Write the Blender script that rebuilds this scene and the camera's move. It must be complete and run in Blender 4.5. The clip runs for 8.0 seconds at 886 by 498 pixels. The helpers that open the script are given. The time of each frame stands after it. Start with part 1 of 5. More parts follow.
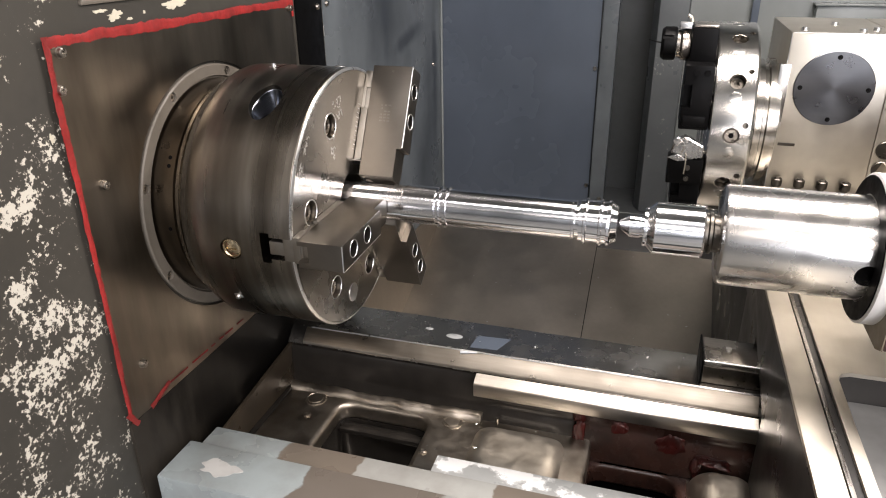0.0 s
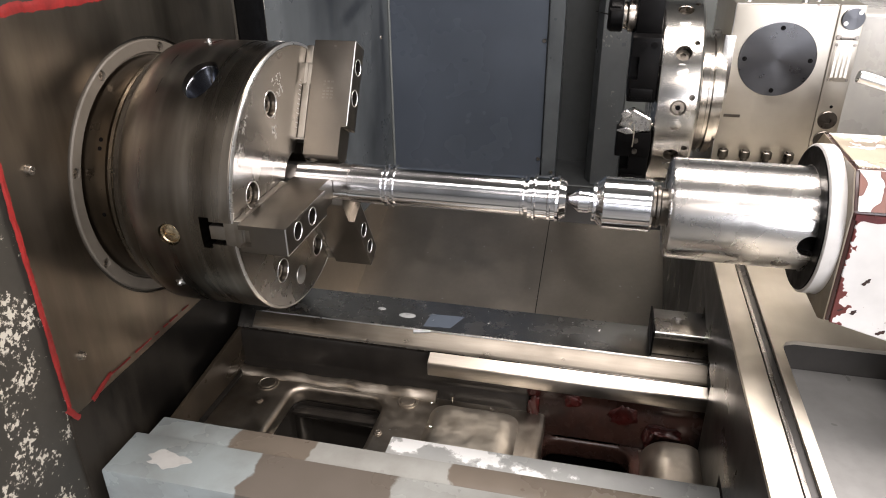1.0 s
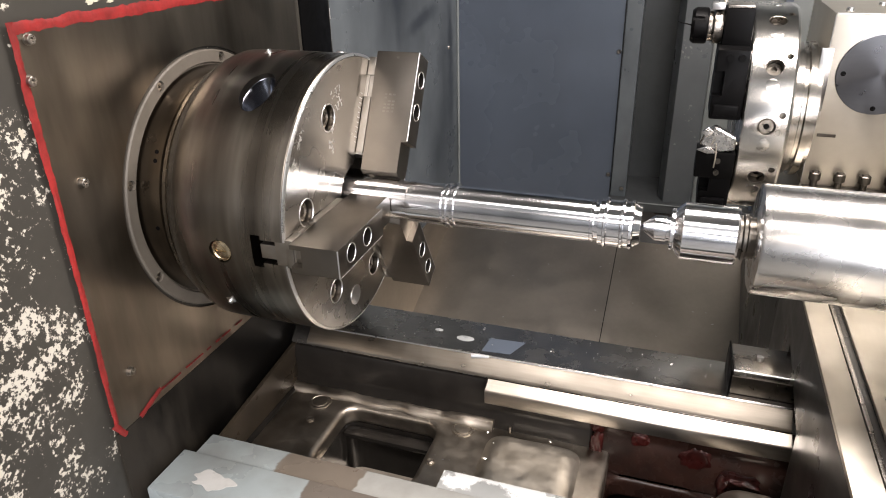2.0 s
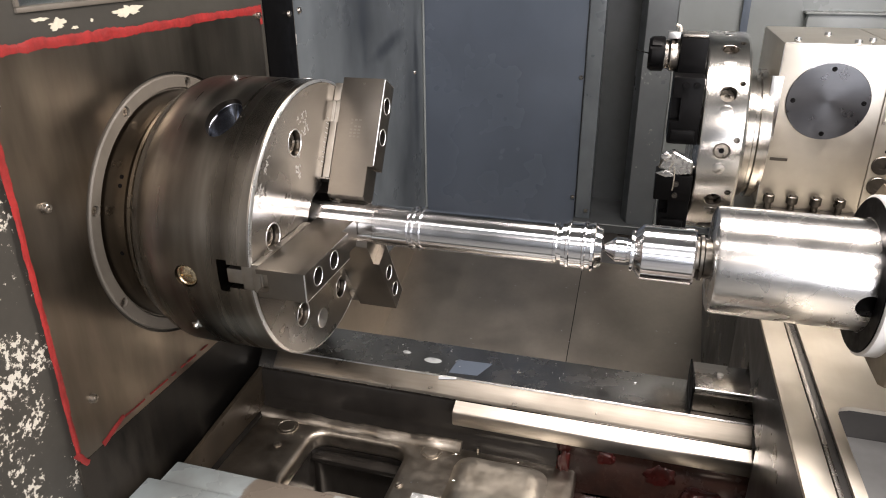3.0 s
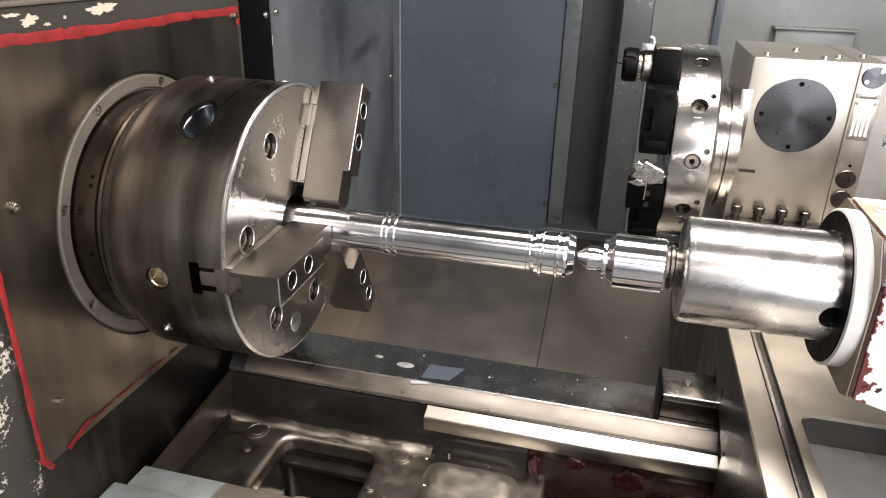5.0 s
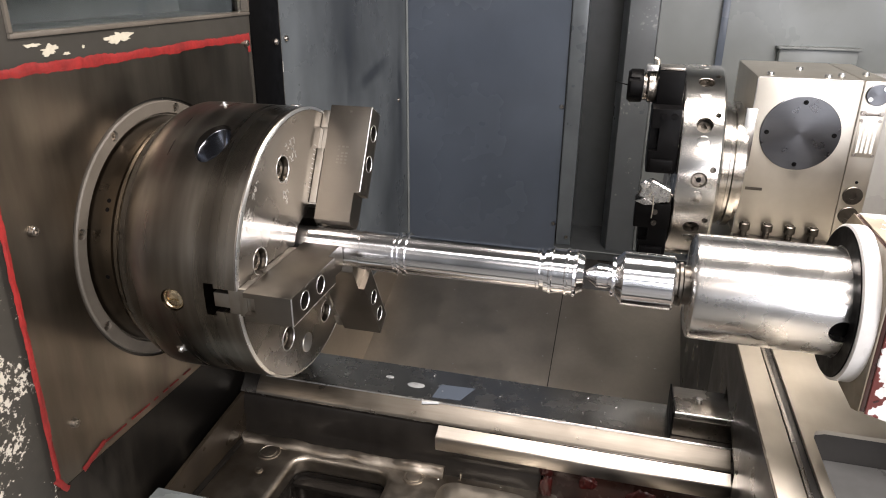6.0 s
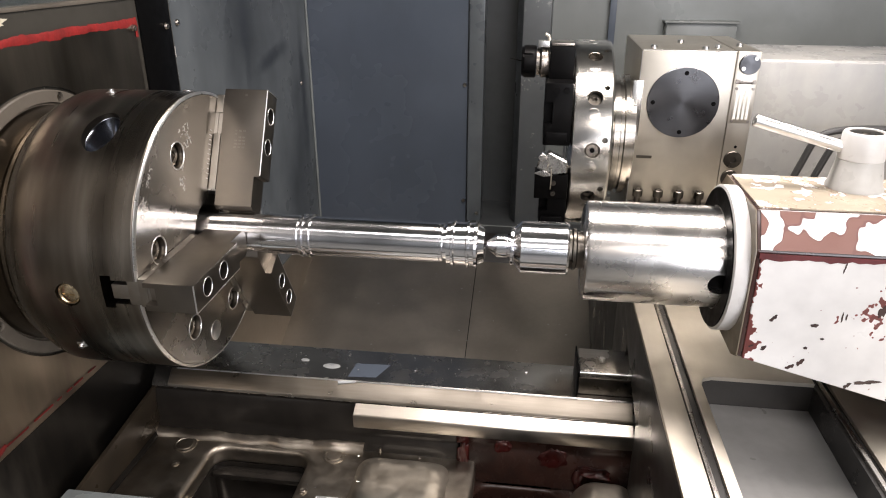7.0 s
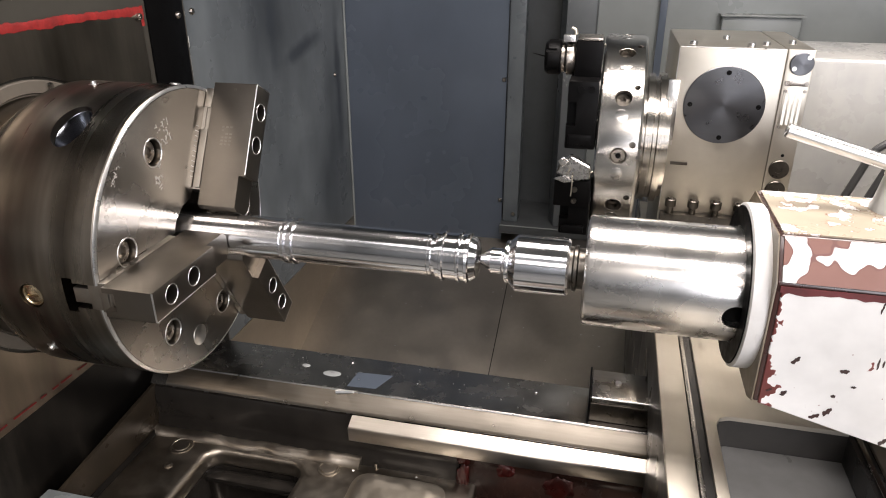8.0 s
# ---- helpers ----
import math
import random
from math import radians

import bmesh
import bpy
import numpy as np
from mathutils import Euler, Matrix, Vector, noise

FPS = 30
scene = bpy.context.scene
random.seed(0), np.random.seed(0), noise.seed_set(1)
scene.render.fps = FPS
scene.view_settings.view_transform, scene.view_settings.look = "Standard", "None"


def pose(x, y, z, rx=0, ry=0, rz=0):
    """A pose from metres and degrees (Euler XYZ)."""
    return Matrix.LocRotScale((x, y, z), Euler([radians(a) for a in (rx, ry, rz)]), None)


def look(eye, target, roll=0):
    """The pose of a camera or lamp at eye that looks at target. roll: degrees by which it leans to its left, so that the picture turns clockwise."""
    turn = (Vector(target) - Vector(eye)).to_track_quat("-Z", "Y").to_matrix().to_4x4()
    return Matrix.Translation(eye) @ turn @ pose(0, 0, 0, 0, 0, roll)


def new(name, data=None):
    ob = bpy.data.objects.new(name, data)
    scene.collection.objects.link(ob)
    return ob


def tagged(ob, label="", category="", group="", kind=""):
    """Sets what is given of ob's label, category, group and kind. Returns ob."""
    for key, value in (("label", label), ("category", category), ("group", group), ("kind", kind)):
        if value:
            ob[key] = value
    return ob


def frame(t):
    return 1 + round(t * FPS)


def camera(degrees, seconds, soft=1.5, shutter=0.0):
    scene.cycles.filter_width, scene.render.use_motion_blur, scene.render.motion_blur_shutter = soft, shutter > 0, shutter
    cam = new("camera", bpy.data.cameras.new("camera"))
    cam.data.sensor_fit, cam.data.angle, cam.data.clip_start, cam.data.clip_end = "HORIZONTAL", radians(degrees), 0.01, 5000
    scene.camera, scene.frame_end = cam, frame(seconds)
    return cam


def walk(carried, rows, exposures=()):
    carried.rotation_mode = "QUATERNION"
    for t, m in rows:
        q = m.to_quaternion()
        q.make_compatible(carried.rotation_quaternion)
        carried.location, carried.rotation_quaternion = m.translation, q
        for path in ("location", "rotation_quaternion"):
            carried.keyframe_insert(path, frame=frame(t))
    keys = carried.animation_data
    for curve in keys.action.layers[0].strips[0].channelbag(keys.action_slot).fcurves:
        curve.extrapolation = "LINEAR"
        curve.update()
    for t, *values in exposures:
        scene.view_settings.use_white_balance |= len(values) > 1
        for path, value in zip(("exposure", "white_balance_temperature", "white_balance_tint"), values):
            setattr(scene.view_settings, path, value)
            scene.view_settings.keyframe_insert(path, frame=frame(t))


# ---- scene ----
cam = camera(64.8, 8.0, soft=1.05)
PATH = [
    (0, (0.472, -1.008, 0.398), (-0.072, 0.734, -0.419), -0.7),
    (0.2, (0.447, -1.0, 0.41), (0.074, 0.777, -0.43), 1.5),
    (0.3, (0.438, -1.002, 0.422), (0.161, 0.781, -0.44), 2.0),
    (0.5, (0.468, -1.026, 0.413), (0.142, 0.762, -0.42), -0.8),
    (0.7, (0.469, -1.032, 0.403), (0.155, 0.782, -0.379), -0.2),
    (1, (0.479, -0.985, 0.396), (0.06, 0.76, -0.488), -0.5),
    (1.2, (0.472, -0.948, 0.406), (-0.122, 0.751, -0.465), -2.0),
    (1.5, (0.47, -0.923, 0.399), (-0.125, 0.775, -0.475), -0.2),
    (1.7, (0.465, -0.917, 0.39), (-0.14, 0.78, -0.48), -0.9),
    (2.8, (0.468, -0.925, 0.389), (-0.083, 0.818, -0.424), -1.0),
    (3, (0.472, -0.928, 0.396), (-0.045, 0.828, -0.409), -0.4),
    (3.5, (0.474, -0.931, 0.399), (-0.023, 0.816, -0.437), 0.4),
    (4, (0.474, -0.932, 0.4), (0.066, 0.841, -0.432), 2.0),
    (4.5, (0.474, -0.929, 0.401), (0.032, 0.847, -0.405), 1.0),
    (4.7, (0.472, -0.925, 0.398), (0.022, 0.846, -0.414), 1.2),
    (5.8, (0.467, -0.959, 0.415), (0.067, 0.862, -0.31), 2.5),
    (6, (0.469, -0.944, 0.402), (-0.001, 0.855, -0.336), 0.6),
    (6.5, (0.468, -0.926, 0.402), (-0.064, 0.852, -0.341), -0.1),
    (6.7, (0.482, -0.94, 0.406), (0.09, 0.862, -0.367), 0.6),
    (6.8, (0.484, -0.946, 0.407), (0.171, 0.866, -0.378), 1.4),
    (7, (0.498, -0.962, 0.402), (0.255, 0.863, -0.381), 0.1),
    (7.2, (0.505, -0.965, 0.393), (0.188, 0.858, -0.365), -0.9),
    (7.5, (0.536, -0.961, 0.406), (0.097, 0.833, -0.362), 1.0),
    (7.8, (0.591, -0.92, 0.398), (0.144, 0.863, -0.39), 0.6),
    (8, (0.585, -0.855, 0.396), (0.165, 0.927, -0.41), 0.1),
]
EXPOSURES = [(0.0, 0.16), (0.2, 0.07), (0.5, -0.05), (0.7, -0.03), (1.0, -0.03), (1.5, 0.33), (2.8, 0.29), (3.0, 0.27), (3.5, 0.21), (4.0, 0.15), (4.7, 0.17), (6.0, 0.11), (6.5, 0.19), (7.0, -0.15), (8.0, -0.13)]
walk(cam, [(t, look(eye, aim, roll)) for t, eye, aim, roll in PATH], EXPOSURES)

# ---- light: shop lamps, added fill outside the open door, work lamp in the enclosure ----
world = bpy.data.worlds.new("shop_air")
scene.world = world
world.use_nodes = True
world.node_tree.nodes["Background"].inputs[0].default_value = (0.9, 0.95, 1.0, 1)
world.node_tree.nodes["Background"].inputs[1].default_value = 0.15


def area_lamp(name, eye, target, sx, sy, watts, colour):
    data = bpy.data.lights.new(name, "AREA")
    data.shape, data.size, data.size_y, data.energy, data.color = "RECTANGLE", sx, sy, watts, colour
    ob = new(name, data)
    ob.matrix_world = look(eye, target)
    return ob


WARM, COOL = (1.0, 0.905, 0.86), (0.92, 0.92, 1.0)
area_lamp("work_lamp_light", (0.86, 0.22, 1.02), (0.86, 0.22, 0.0), 1.15, 0.32, 33, WARM)
area_lamp("shop_lamp_light_a", (2.5, -2.3, 1.8), (0.8, 0.2, 0.0), 2.0, 0.8, 55, WARM)
area_lamp("shop_lamp_light_b", (1.5, -3.3, 1.9), (0.8, 0.2, 0.0), 2.6, 0.8, 50, WARM)
# Added fill from above the front, brightens shaft and bed; no known source.
area_lamp("front_fill_light_top", (0.9, -1.9, 2.6), (0.9, -0.2, 0.0), 2.6, 0.5, 42, (1.0, 0.93, 0.92))
# Added broad front fill for reflections on bright metal; no window stands there.
area_lamp("front_fill_light", (2.6, -6.8, 0.7), (1.2, 0.0, 0.0), 4.6, 2.6, 300, COOL)


# ---- mesh helpers ----
def finish(bm, sharp=35):
    bmesh.ops.recalc_face_normals(bm, faces=bm.faces)
    lim = radians(sharp)
    for f in bm.faces:
        f.smooth = True
    for e in bm.edges:
        if len(e.link_faces) == 2 and e.calc_face_angle(0) > lim:
            e.smooth = False
    return bm


def part(name, bm, material, parent=None, label="", sharp=35):
    """Link a bmesh as one mesh object, under a thing if one is given."""
    finish(bm, sharp)
    me = bpy.data.meshes.new(name)
    bm.to_mesh(me)
    bm.free()
    me.materials.append(material)
    ob = new(name, me)
    if parent is not None:
        ob.parent = parent
    if label:
        ob["label"] = label
    return ob


def thing(name, label, category, place=(0, 0, 0), group=""):
    ob = new(name)
    ob.empty_display_size = 0.02
    ob.location = place
    return tagged(ob, label, category, group)


def shift(bm, m):
    bmesh.ops.transform(bm, matrix=m, verts=bm.verts)
    return bm


def merge(*bms):
    out = bmesh.new()
    for b in bms:
        me = bpy.data.meshes.new("tmp")
        b.to_mesh(me)
        b.free()
        out.from_mesh(me)
        bpy.data.meshes.remove(me)
    return out


def bevelled(bm, width, segs=2, angle=30):
    if width > 0:
        edges = [e for e in bm.edges if len(e.link_faces) == 2 and e.calc_face_angle(0) > radians(angle)]
        bmesh.ops.bevel(bm, geom=edges, offset=width, segments=segs, profile=0.6, affect="EDGES", clamp_overlap=True)
    return bm


def box(x0, x1, y0, y1, z0, z1, bevel=0.0, segs=2):
    bm = bmesh.new()
    bmesh.ops.create_cube(bm, size=1, matrix=Matrix.LocRotScale(((x0 + x1) / 2, (y0 + y1) / 2, (z0 + z1) / 2), None, (x1 - x0, y1 - y0, z1 - z0)))
    return bevelled(bm, bevel, segs)


def prism(outline, axis, a, b, bevel=0.0, segs=2):
    """An outline of two coordinates, drawn out along an axis from a to b."""
    put = {"x": lambda u, v, w: (w, u, v), "y": lambda u, v, w: (u, w, v), "z": lambda u, v, w: (u, v, w)}[axis]
    bm = bmesh.new()
    lo = [bm.verts.new(put(u, v, a)) for u, v in outline]
    hi = [bm.verts.new(put(u, v, b)) for u, v in outline]
    n = len(outline)
    bm.faces.new(lo)
    bm.faces.new(hi[::-1])
    for i in range(n):
        bm.faces.new((lo[i], hi[i], hi[(i + 1) % n], lo[(i + 1) % n]))
    bmesh.ops.recalc_face_normals(bm, faces=bm.faces)
    return bevelled(bm, bevel, segs)


def lathe(profile, seg=96):
    """A profile of (x, radius) turned round the x axis; radius 0 closes it."""
    bm = bmesh.new()
    rings = []
    for x, r in profile:
        if r <= 1e-6:
            rings.append([bm.verts.new((x, 0, 0))])
        else:
            rings.append([bm.verts.new((x, -r * math.sin(2 * math.pi * i / seg), r * math.cos(2 * math.pi * i / seg))) for i in range(seg)])
    for a, b in zip(rings, rings[1:]):
        for i in range(seg):
            j = (i + 1) % seg
            vs = [a[0] if len(a) == 1 else a[i], b[0] if len(b) == 1 else b[i], b[0] if len(b) == 1 else b[j], a[0] if len(a) == 1 else a[j]]
            vs = list(dict.fromkeys(vs))
            if len(vs) > 2:
                bm.faces.new(vs)
    return bm


def rod(p, q, r, r2=None, seg=24, bevel=0.0):
    p, q = Vector(p), Vector(q)
    d = (q - p).length
    r2 = r if r2 is None else r2
    if bevel > 0:
        prof = [(0, 0), (0, r - bevel), (bevel, r), (d - bevel, r2), (d, r2 - bevel), (d, 0)]
    else:
        prof = [(0, 0), (0, r), (d, r2), (d, 0)]
    bm = lathe(prof, seg)
    return shift(bm, Matrix.Translation(p) @ (q - p).to_track_quat("X", "Z").to_matrix().to_4x4())


def tube(points, r, seg=10):
    """A round cable along points."""
    cu = bpy.data.curves.new("tmp", "CURVE")
    cu.dimensions, cu.bevel_depth, cu.bevel_resolution, cu.use_fill_caps = "3D", r, 3, True
    sp = cu.splines.new("NURBS")
    sp.points.add(len(points) - 1)
    for s, p in zip(sp.points, points):
        s.co = (*p, 1)
    sp.use_endpoint_u, sp.order_u = True, min(4, len(points))
    ob = bpy.data.objects.new("tmp", cu)
    scene.collection.objects.link(ob)
    me = bpy.data.meshes.new_from_object(ob.evaluated_get(bpy.context.evaluated_depsgraph_get()))
    bm = bmesh.new()
    bm.from_mesh(me)
    bpy.data.objects.remove(ob)
    bpy.data.curves.remove(cu)
    bpy.data.meshes.remove(me)
    return bm


def cut(bm, *cutters):
    """Take the cutters' volumes out of bm."""
    def temp(b):
        me = bpy.data.meshes.new("tmp")
        bmesh.ops.recalc_face_normals(b, faces=b.faces)
        b.to_mesh(me)
        b.free()
        o = bpy.data.objects.new("tmp", me)
        scene.collection.objects.link(o)
        return o
    body = temp(bm)
    tools = [temp(c) for c in cutters]
    for c in tools:
        mod = body.modifiers.new("cut", "BOOLEAN")
        mod.operation, mod.object, mod.solver = "DIFFERENCE", c, "EXACT"
    me = bpy.data.meshes.new_from_object(body.evaluated_get(bpy.context.evaluated_depsgraph_get()))
    out = bmesh.new()
    out.from_mesh(me)
    bpy.data.meshes.remove(me)
    for o in (body, *tools):
        old = o.data
        bpy.data.objects.remove(o)
        bpy.data.meshes.remove(old)
    return out


def islands(bm):
    """Each connected piece of bm as a bmesh of its own."""
    left, out = set(bm.verts), []
    while left:
        stack, piece = [left.pop()], set()
        while stack:
            v = stack.pop()
            piece.add(v)
            for e in v.link_edges:
                w = e.other_vert(v)
                if w in left:
                    left.discard(w)
                    stack.append(w)
        one = bmesh.new()
        table = {v: one.verts.new(v.co) for v in bm.verts if v in piece}
        for f in bm.faces:
            if f.verts[0] in piece:
                one.faces.new([table[v] for v in f.verts])
        out.append(one)
    bm.free()
    return out


def turned(a, x=0.0):
    """Rotation about the spindle axis; a counts from straight up towards the door."""
    return Matrix.Translation((x, 0, 0)) @ Matrix.Rotation(radians(a), 4, "X")


# ---- materials ----
def material(name):
    m = bpy.data.materials.new(name)
    m.use_nodes = True
    nt = m.node_tree
    return m, nt, nt.nodes["Principled BSDF"]


def noise_at(nt, scale, detail=4.0, stretch=(1, 1, 1), rough=0.55, coord="Object"):
    tc = nt.nodes.new("ShaderNodeTexCoord")
    mp = nt.nodes.new("ShaderNodeMapping")
    mp.inputs["Scale"].default_value = stretch
    nz = nt.nodes.new("ShaderNodeTexNoise")
    nz.inputs["Scale"].default_value, nz.inputs["Detail"].default_value, nz.inputs["Roughness"].default_value = scale, detail, rough
    nt.links.new(tc.outputs[coord], mp.inputs[0])
    nt.links.new(mp.outputs[0], nz.inputs[0])
    return nz.outputs[0]


def ramp(nt, src, stops):
    r = nt.nodes.new("ShaderNodeValToRGB")
    els = r.color_ramp.elements
    while len(els) < len(stops):
        els.new(0.5)
    for e, (p, c) in zip(els, stops):
        e.position = p
        e.color = (c, c, c, 1) if isinstance(c, (int, float)) else (*c, 1)
    nt.links.new(src, r.inputs[0])
    return r.outputs[0]


def mix(nt, fac, a, b):
    mx = nt.nodes.new("ShaderNodeMix")
    mx.data_type = "RGBA"
    for sock, v in ((mx.inputs["Factor"], fac), (mx.inputs[6], a), (mx.inputs[7], b)):
        if isinstance(v, bpy.types.NodeSocket):
            nt.links.new(v, sock)
        elif isinstance(v, tuple):
            sock.default_value = (*v, 1)
        else:
            sock.default_value = v
    return mx.outputs[2]


def bump(nt, bsdf, src, strength, dist=0.001):
    b = nt.nodes.new("ShaderNodeBump")
    b.inputs["Strength"].default_value, b.inputs["Distance"].default_value = strength, dist
    nt.links.new(src, b.inputs["Height"])
    nt.links.new(b.outputs[0], bsdf.inputs["Normal"])


def metal(name, colour, dark, rough=(0.25, 0.45), streak=(1, 1, 1), scale=6.0, fine=120.0, relief=0.15, stain=0.5, lined=0.35, smear=(1, 1, 1)):
    """Worn bare metal: large stains, fine machining streaks and uneven gloss."""
    m, nt, b = material(name)
    big = ramp(nt, noise_at(nt, scale, 5, smear), [(0.35, 0.0), (0.35 + 0.35, stain)])
    tint = mix(nt, big, colour, dark)
    lines = noise_at(nt, fine, 3, streak)
    tint = mix(nt, ramp(nt, lines, [(0.3, 0.0), (0.75, lined)]), tint, dark)
    nt.links.new(tint, b.inputs["Base Color"])
    b.inputs["Metallic"].default_value = 1.0
    wear = noise_at(nt, scale * 3, 6)
    nt.links.new(ramp(nt, wear, [(0.3, rough[0]), (0.7, rough[1])]), b.inputs["Roughness"])
    bump(nt, b, lines, relief, 0.0004)
    return m


def paint(name, colour, dark, rough=0.45, scale=5.0, grain=60.0, relief=0.1, grime=0.6):
    m, nt, b = material(name)
    big = ramp(nt, noise_at(nt, scale, 6, (1, 1, 0.5)), [(0.35, 0.0), (0.7, grime)])
    tint = mix(nt, big, colour, dark)
    sm = noise_at(nt, grain, 4)
    tint = mix(nt, ramp(nt, sm, [(0.45, 0.0), (0.8, 0.4)]), tint, dark)
    nt.links.new(tint, b.inputs["Base Color"])
    nt.links.new(ramp(nt, noise_at(nt, scale * 2, 4), [(0.3, rough * 0.7), (0.75, min(1.0, rough * 1.4))]), b.inputs["Roughness"])
    bump(nt, b, sm, relief, 0.0006)
    return m


def chipped(name, coat, under, primer, scale=28.0, amount=0.5, patch=4.0, rough=0.4, gate=None, detail=6):
    """Paint flaked down to what lies under it, with a primer rim round each flake."""
    m, nt, b = material(name)
    flake = noise_at(nt, scale, detail, rough=0.62)
    area = noise_at(nt, patch, 2)
    ad = nt.nodes.new("ShaderNodeMath")
    ad.operation = "MULTIPLY_ADD"
    nt.links.new(area, ad.inputs[0])
    ad.inputs[1].default_value = 0.9
    nt.links.new(flake, ad.inputs[2])
    sc = nt.nodes.new("ShaderNodeMath")
    sc.operation = "MULTIPLY"
    nt.links.new(ad.outputs[0], sc.inputs[0])
    sc.inputs[1].default_value = 0.6
    src = sc.outputs[0]
    if gate:
        axis, lo, hi, weight = gate
        tc = nt.nodes.new("ShaderNodeTexCoord")
        sx = nt.nodes.new("ShaderNodeSeparateXYZ")
        nt.links.new(tc.outputs["Object"], sx.inputs[0])
        mr = nt.nodes.new("ShaderNodeMapRange")
        mr.inputs[1].default_value, mr.inputs[2].default_value, mr.inputs[3].default_value, mr.inputs[4].default_value = lo, hi, weight, 0.0
        nt.links.new(sx.outputs["XYZ".index(axis)], mr.inputs[0])
        a2 = nt.nodes.new("ShaderNodeMath")
        a2.operation = "ADD"
        nt.links.new(src, a2.inputs[0])
        nt.links.new(mr.outputs[0], a2.inputs[1])
        src = a2.outputs[0]
    lim = 0.57 + (0.5 - amount) * 0.3
    worn = ramp(nt, src, [(0.0, 0.0), (lim, 0.0), (lim + 0.008, 1.0)])
    rim = ramp(nt, src, [(0.0, 0.0), (lim - 0.016, 0.0), (lim - 0.010, 1.0)])
    dirt = ramp(nt, noise_at(nt, 7, 5), [(0.35, 0.0), (0.75, 0.55)])
    base = mix(nt, dirt, coat, tuple(c * 0.45 for c in coat))
    t = mix(nt, rim, base, primer)
    t = mix(nt, worn, t, under)
    nt.links.new(t, b.inputs["Base Color"])
    nt.links.new(ramp(nt, noise_at(nt, 14, 4), [(0.3, rough * 0.7), (0.75, rough * 1.5)]), b.inputs["Roughness"])
    bump(nt, b, worn, -0.5, 0.0006)
    return m


def banded_steel(name):
    """Oil-browned turned steel: soft bands round the axis over cloudy staining."""
    m, nt, b = material(name)
    bands = noise_at(nt, 1.0, 3, (15, 1.5, 1.5), 0.55)
    tone = ramp(nt, bands, [(0.30, (0.075, 0.065, 0.054)), (0.44, (0.16, 0.142, 0.118)), (0.56, (0.30, 0.275, 0.24)), (0.68, (0.15, 0.13, 0.105))])
    cloud = ramp(nt, noise_at(nt, 6, 6, (2.6, 0.7, 0.7)), [(0.40, 0.0), (0.66, 0.65)])
    tone = mix(nt, cloud, tone, (0.07, 0.061, 0.050))
    nt.links.new(tone, b.inputs["Base Color"])
    b.inputs["Metallic"].default_value = 1.0
    nt.links.new(ramp(nt, noise_at(nt, 1.0, 3, (30, 1.5, 1.5)), [(0.3, 0.22), (0.7, 0.38)]), b.inputs["Roughness"])
    bump(nt, b, noise_at(nt, 1.0, 2, (500, 4, 4)), 0.03, 0.0003)
    return m


M_CHUCK = banded_steel("oily_turned_steel")
M_FACE = metal("ground_steel_face", (0.42, 0.40, 0.37), (0.33, 0.31, 0.28), (0.24, 0.30), (0.2, 1, 1), 3, 60, 0.0, 0.5, 0.06)
M_JAW = metal("ground_jaw_steel", (0.22, 0.20, 0.174), (0.15, 0.134, 0.114), (0.30, 0.40), (1, 1, 8), 9, 60, 0.02, 0.7, 0.10)
M_SHAFT = metal("bright_turned_steel", (0.92, 0.92, 0.94), (0.78, 0.78, 0.80), (0.13, 0.20), (14, 0.1, 0.1), 6, 60, 0.03, 0.2, 0.2)
M_QUILL = metal("bright_quill_steel", (0.88, 0.87, 0.86), (0.60, 0.55, 0.48), (0.22, 0.32), (0.25, 4, 4), 7, 30, 0.02, 0.45, 0.2, (0.35, 2.5, 2.5))
M_TURRET = metal("bright_turret_steel", (0.76, 0.75, 0.73), (0.52, 0.49, 0.43), (0.20, 0.30), (6, 0.3, 0.3), 4, 40, 0.03, 0.35, 0.08)
M_NICKEL = metal("warm_plated_box", (0.60, 0.565, 0.495), (0.44, 0.405, 0.34), (0.34, 0.44), (1, 1, 1), 6, 70, 0.03, 0.6, 0.15)
M_DISC = metal("dark_turned_cover", (0.135, 0.14, 0.15), (0.075, 0.076, 0.082), (0.26, 0.36), (1, 0.1, 1), 10, 60, 0.05, 0.4)


def along_axis(m, amount):
    """Turning marks round the spindle axis draw a highlight out along it."""
    nt = m.node_tree
    c = nt.nodes.new("ShaderNodeCombineXYZ")
    c.inputs[0].default_value = 1.0
    b = nt.nodes["Principled BSDF"]
    b.inputs["Anisotropic"].default_value = amount
    nt.links.new(c.outputs[0], b.inputs["Tangent"])


def faced(m, amount, axis):
    """Facing marks run in circles: the highlight is drawn out along the radius."""
    nt = m.node_tree
    tc = nt.nodes.new("ShaderNodeTexCoord")
    mu = nt.nodes.new("ShaderNodeVectorMath")
    mu.operation = "MULTIPLY"
    mu.inputs[1].default_value = (0, 1, 1) if axis == "X" else (1, 0, 1)
    nm = nt.nodes.new("ShaderNodeVectorMath")
    nm.operation = "NORMALIZE"
    nt.links.new(tc.outputs["Object"], mu.inputs[0])
    nt.links.new(mu.outputs[0], nm.inputs[0])
    b = nt.nodes["Principled BSDF"]
    b.inputs["Anisotropic"].default_value = amount
    nt.links.new(nm.outputs[0], b.inputs["Tangent"])


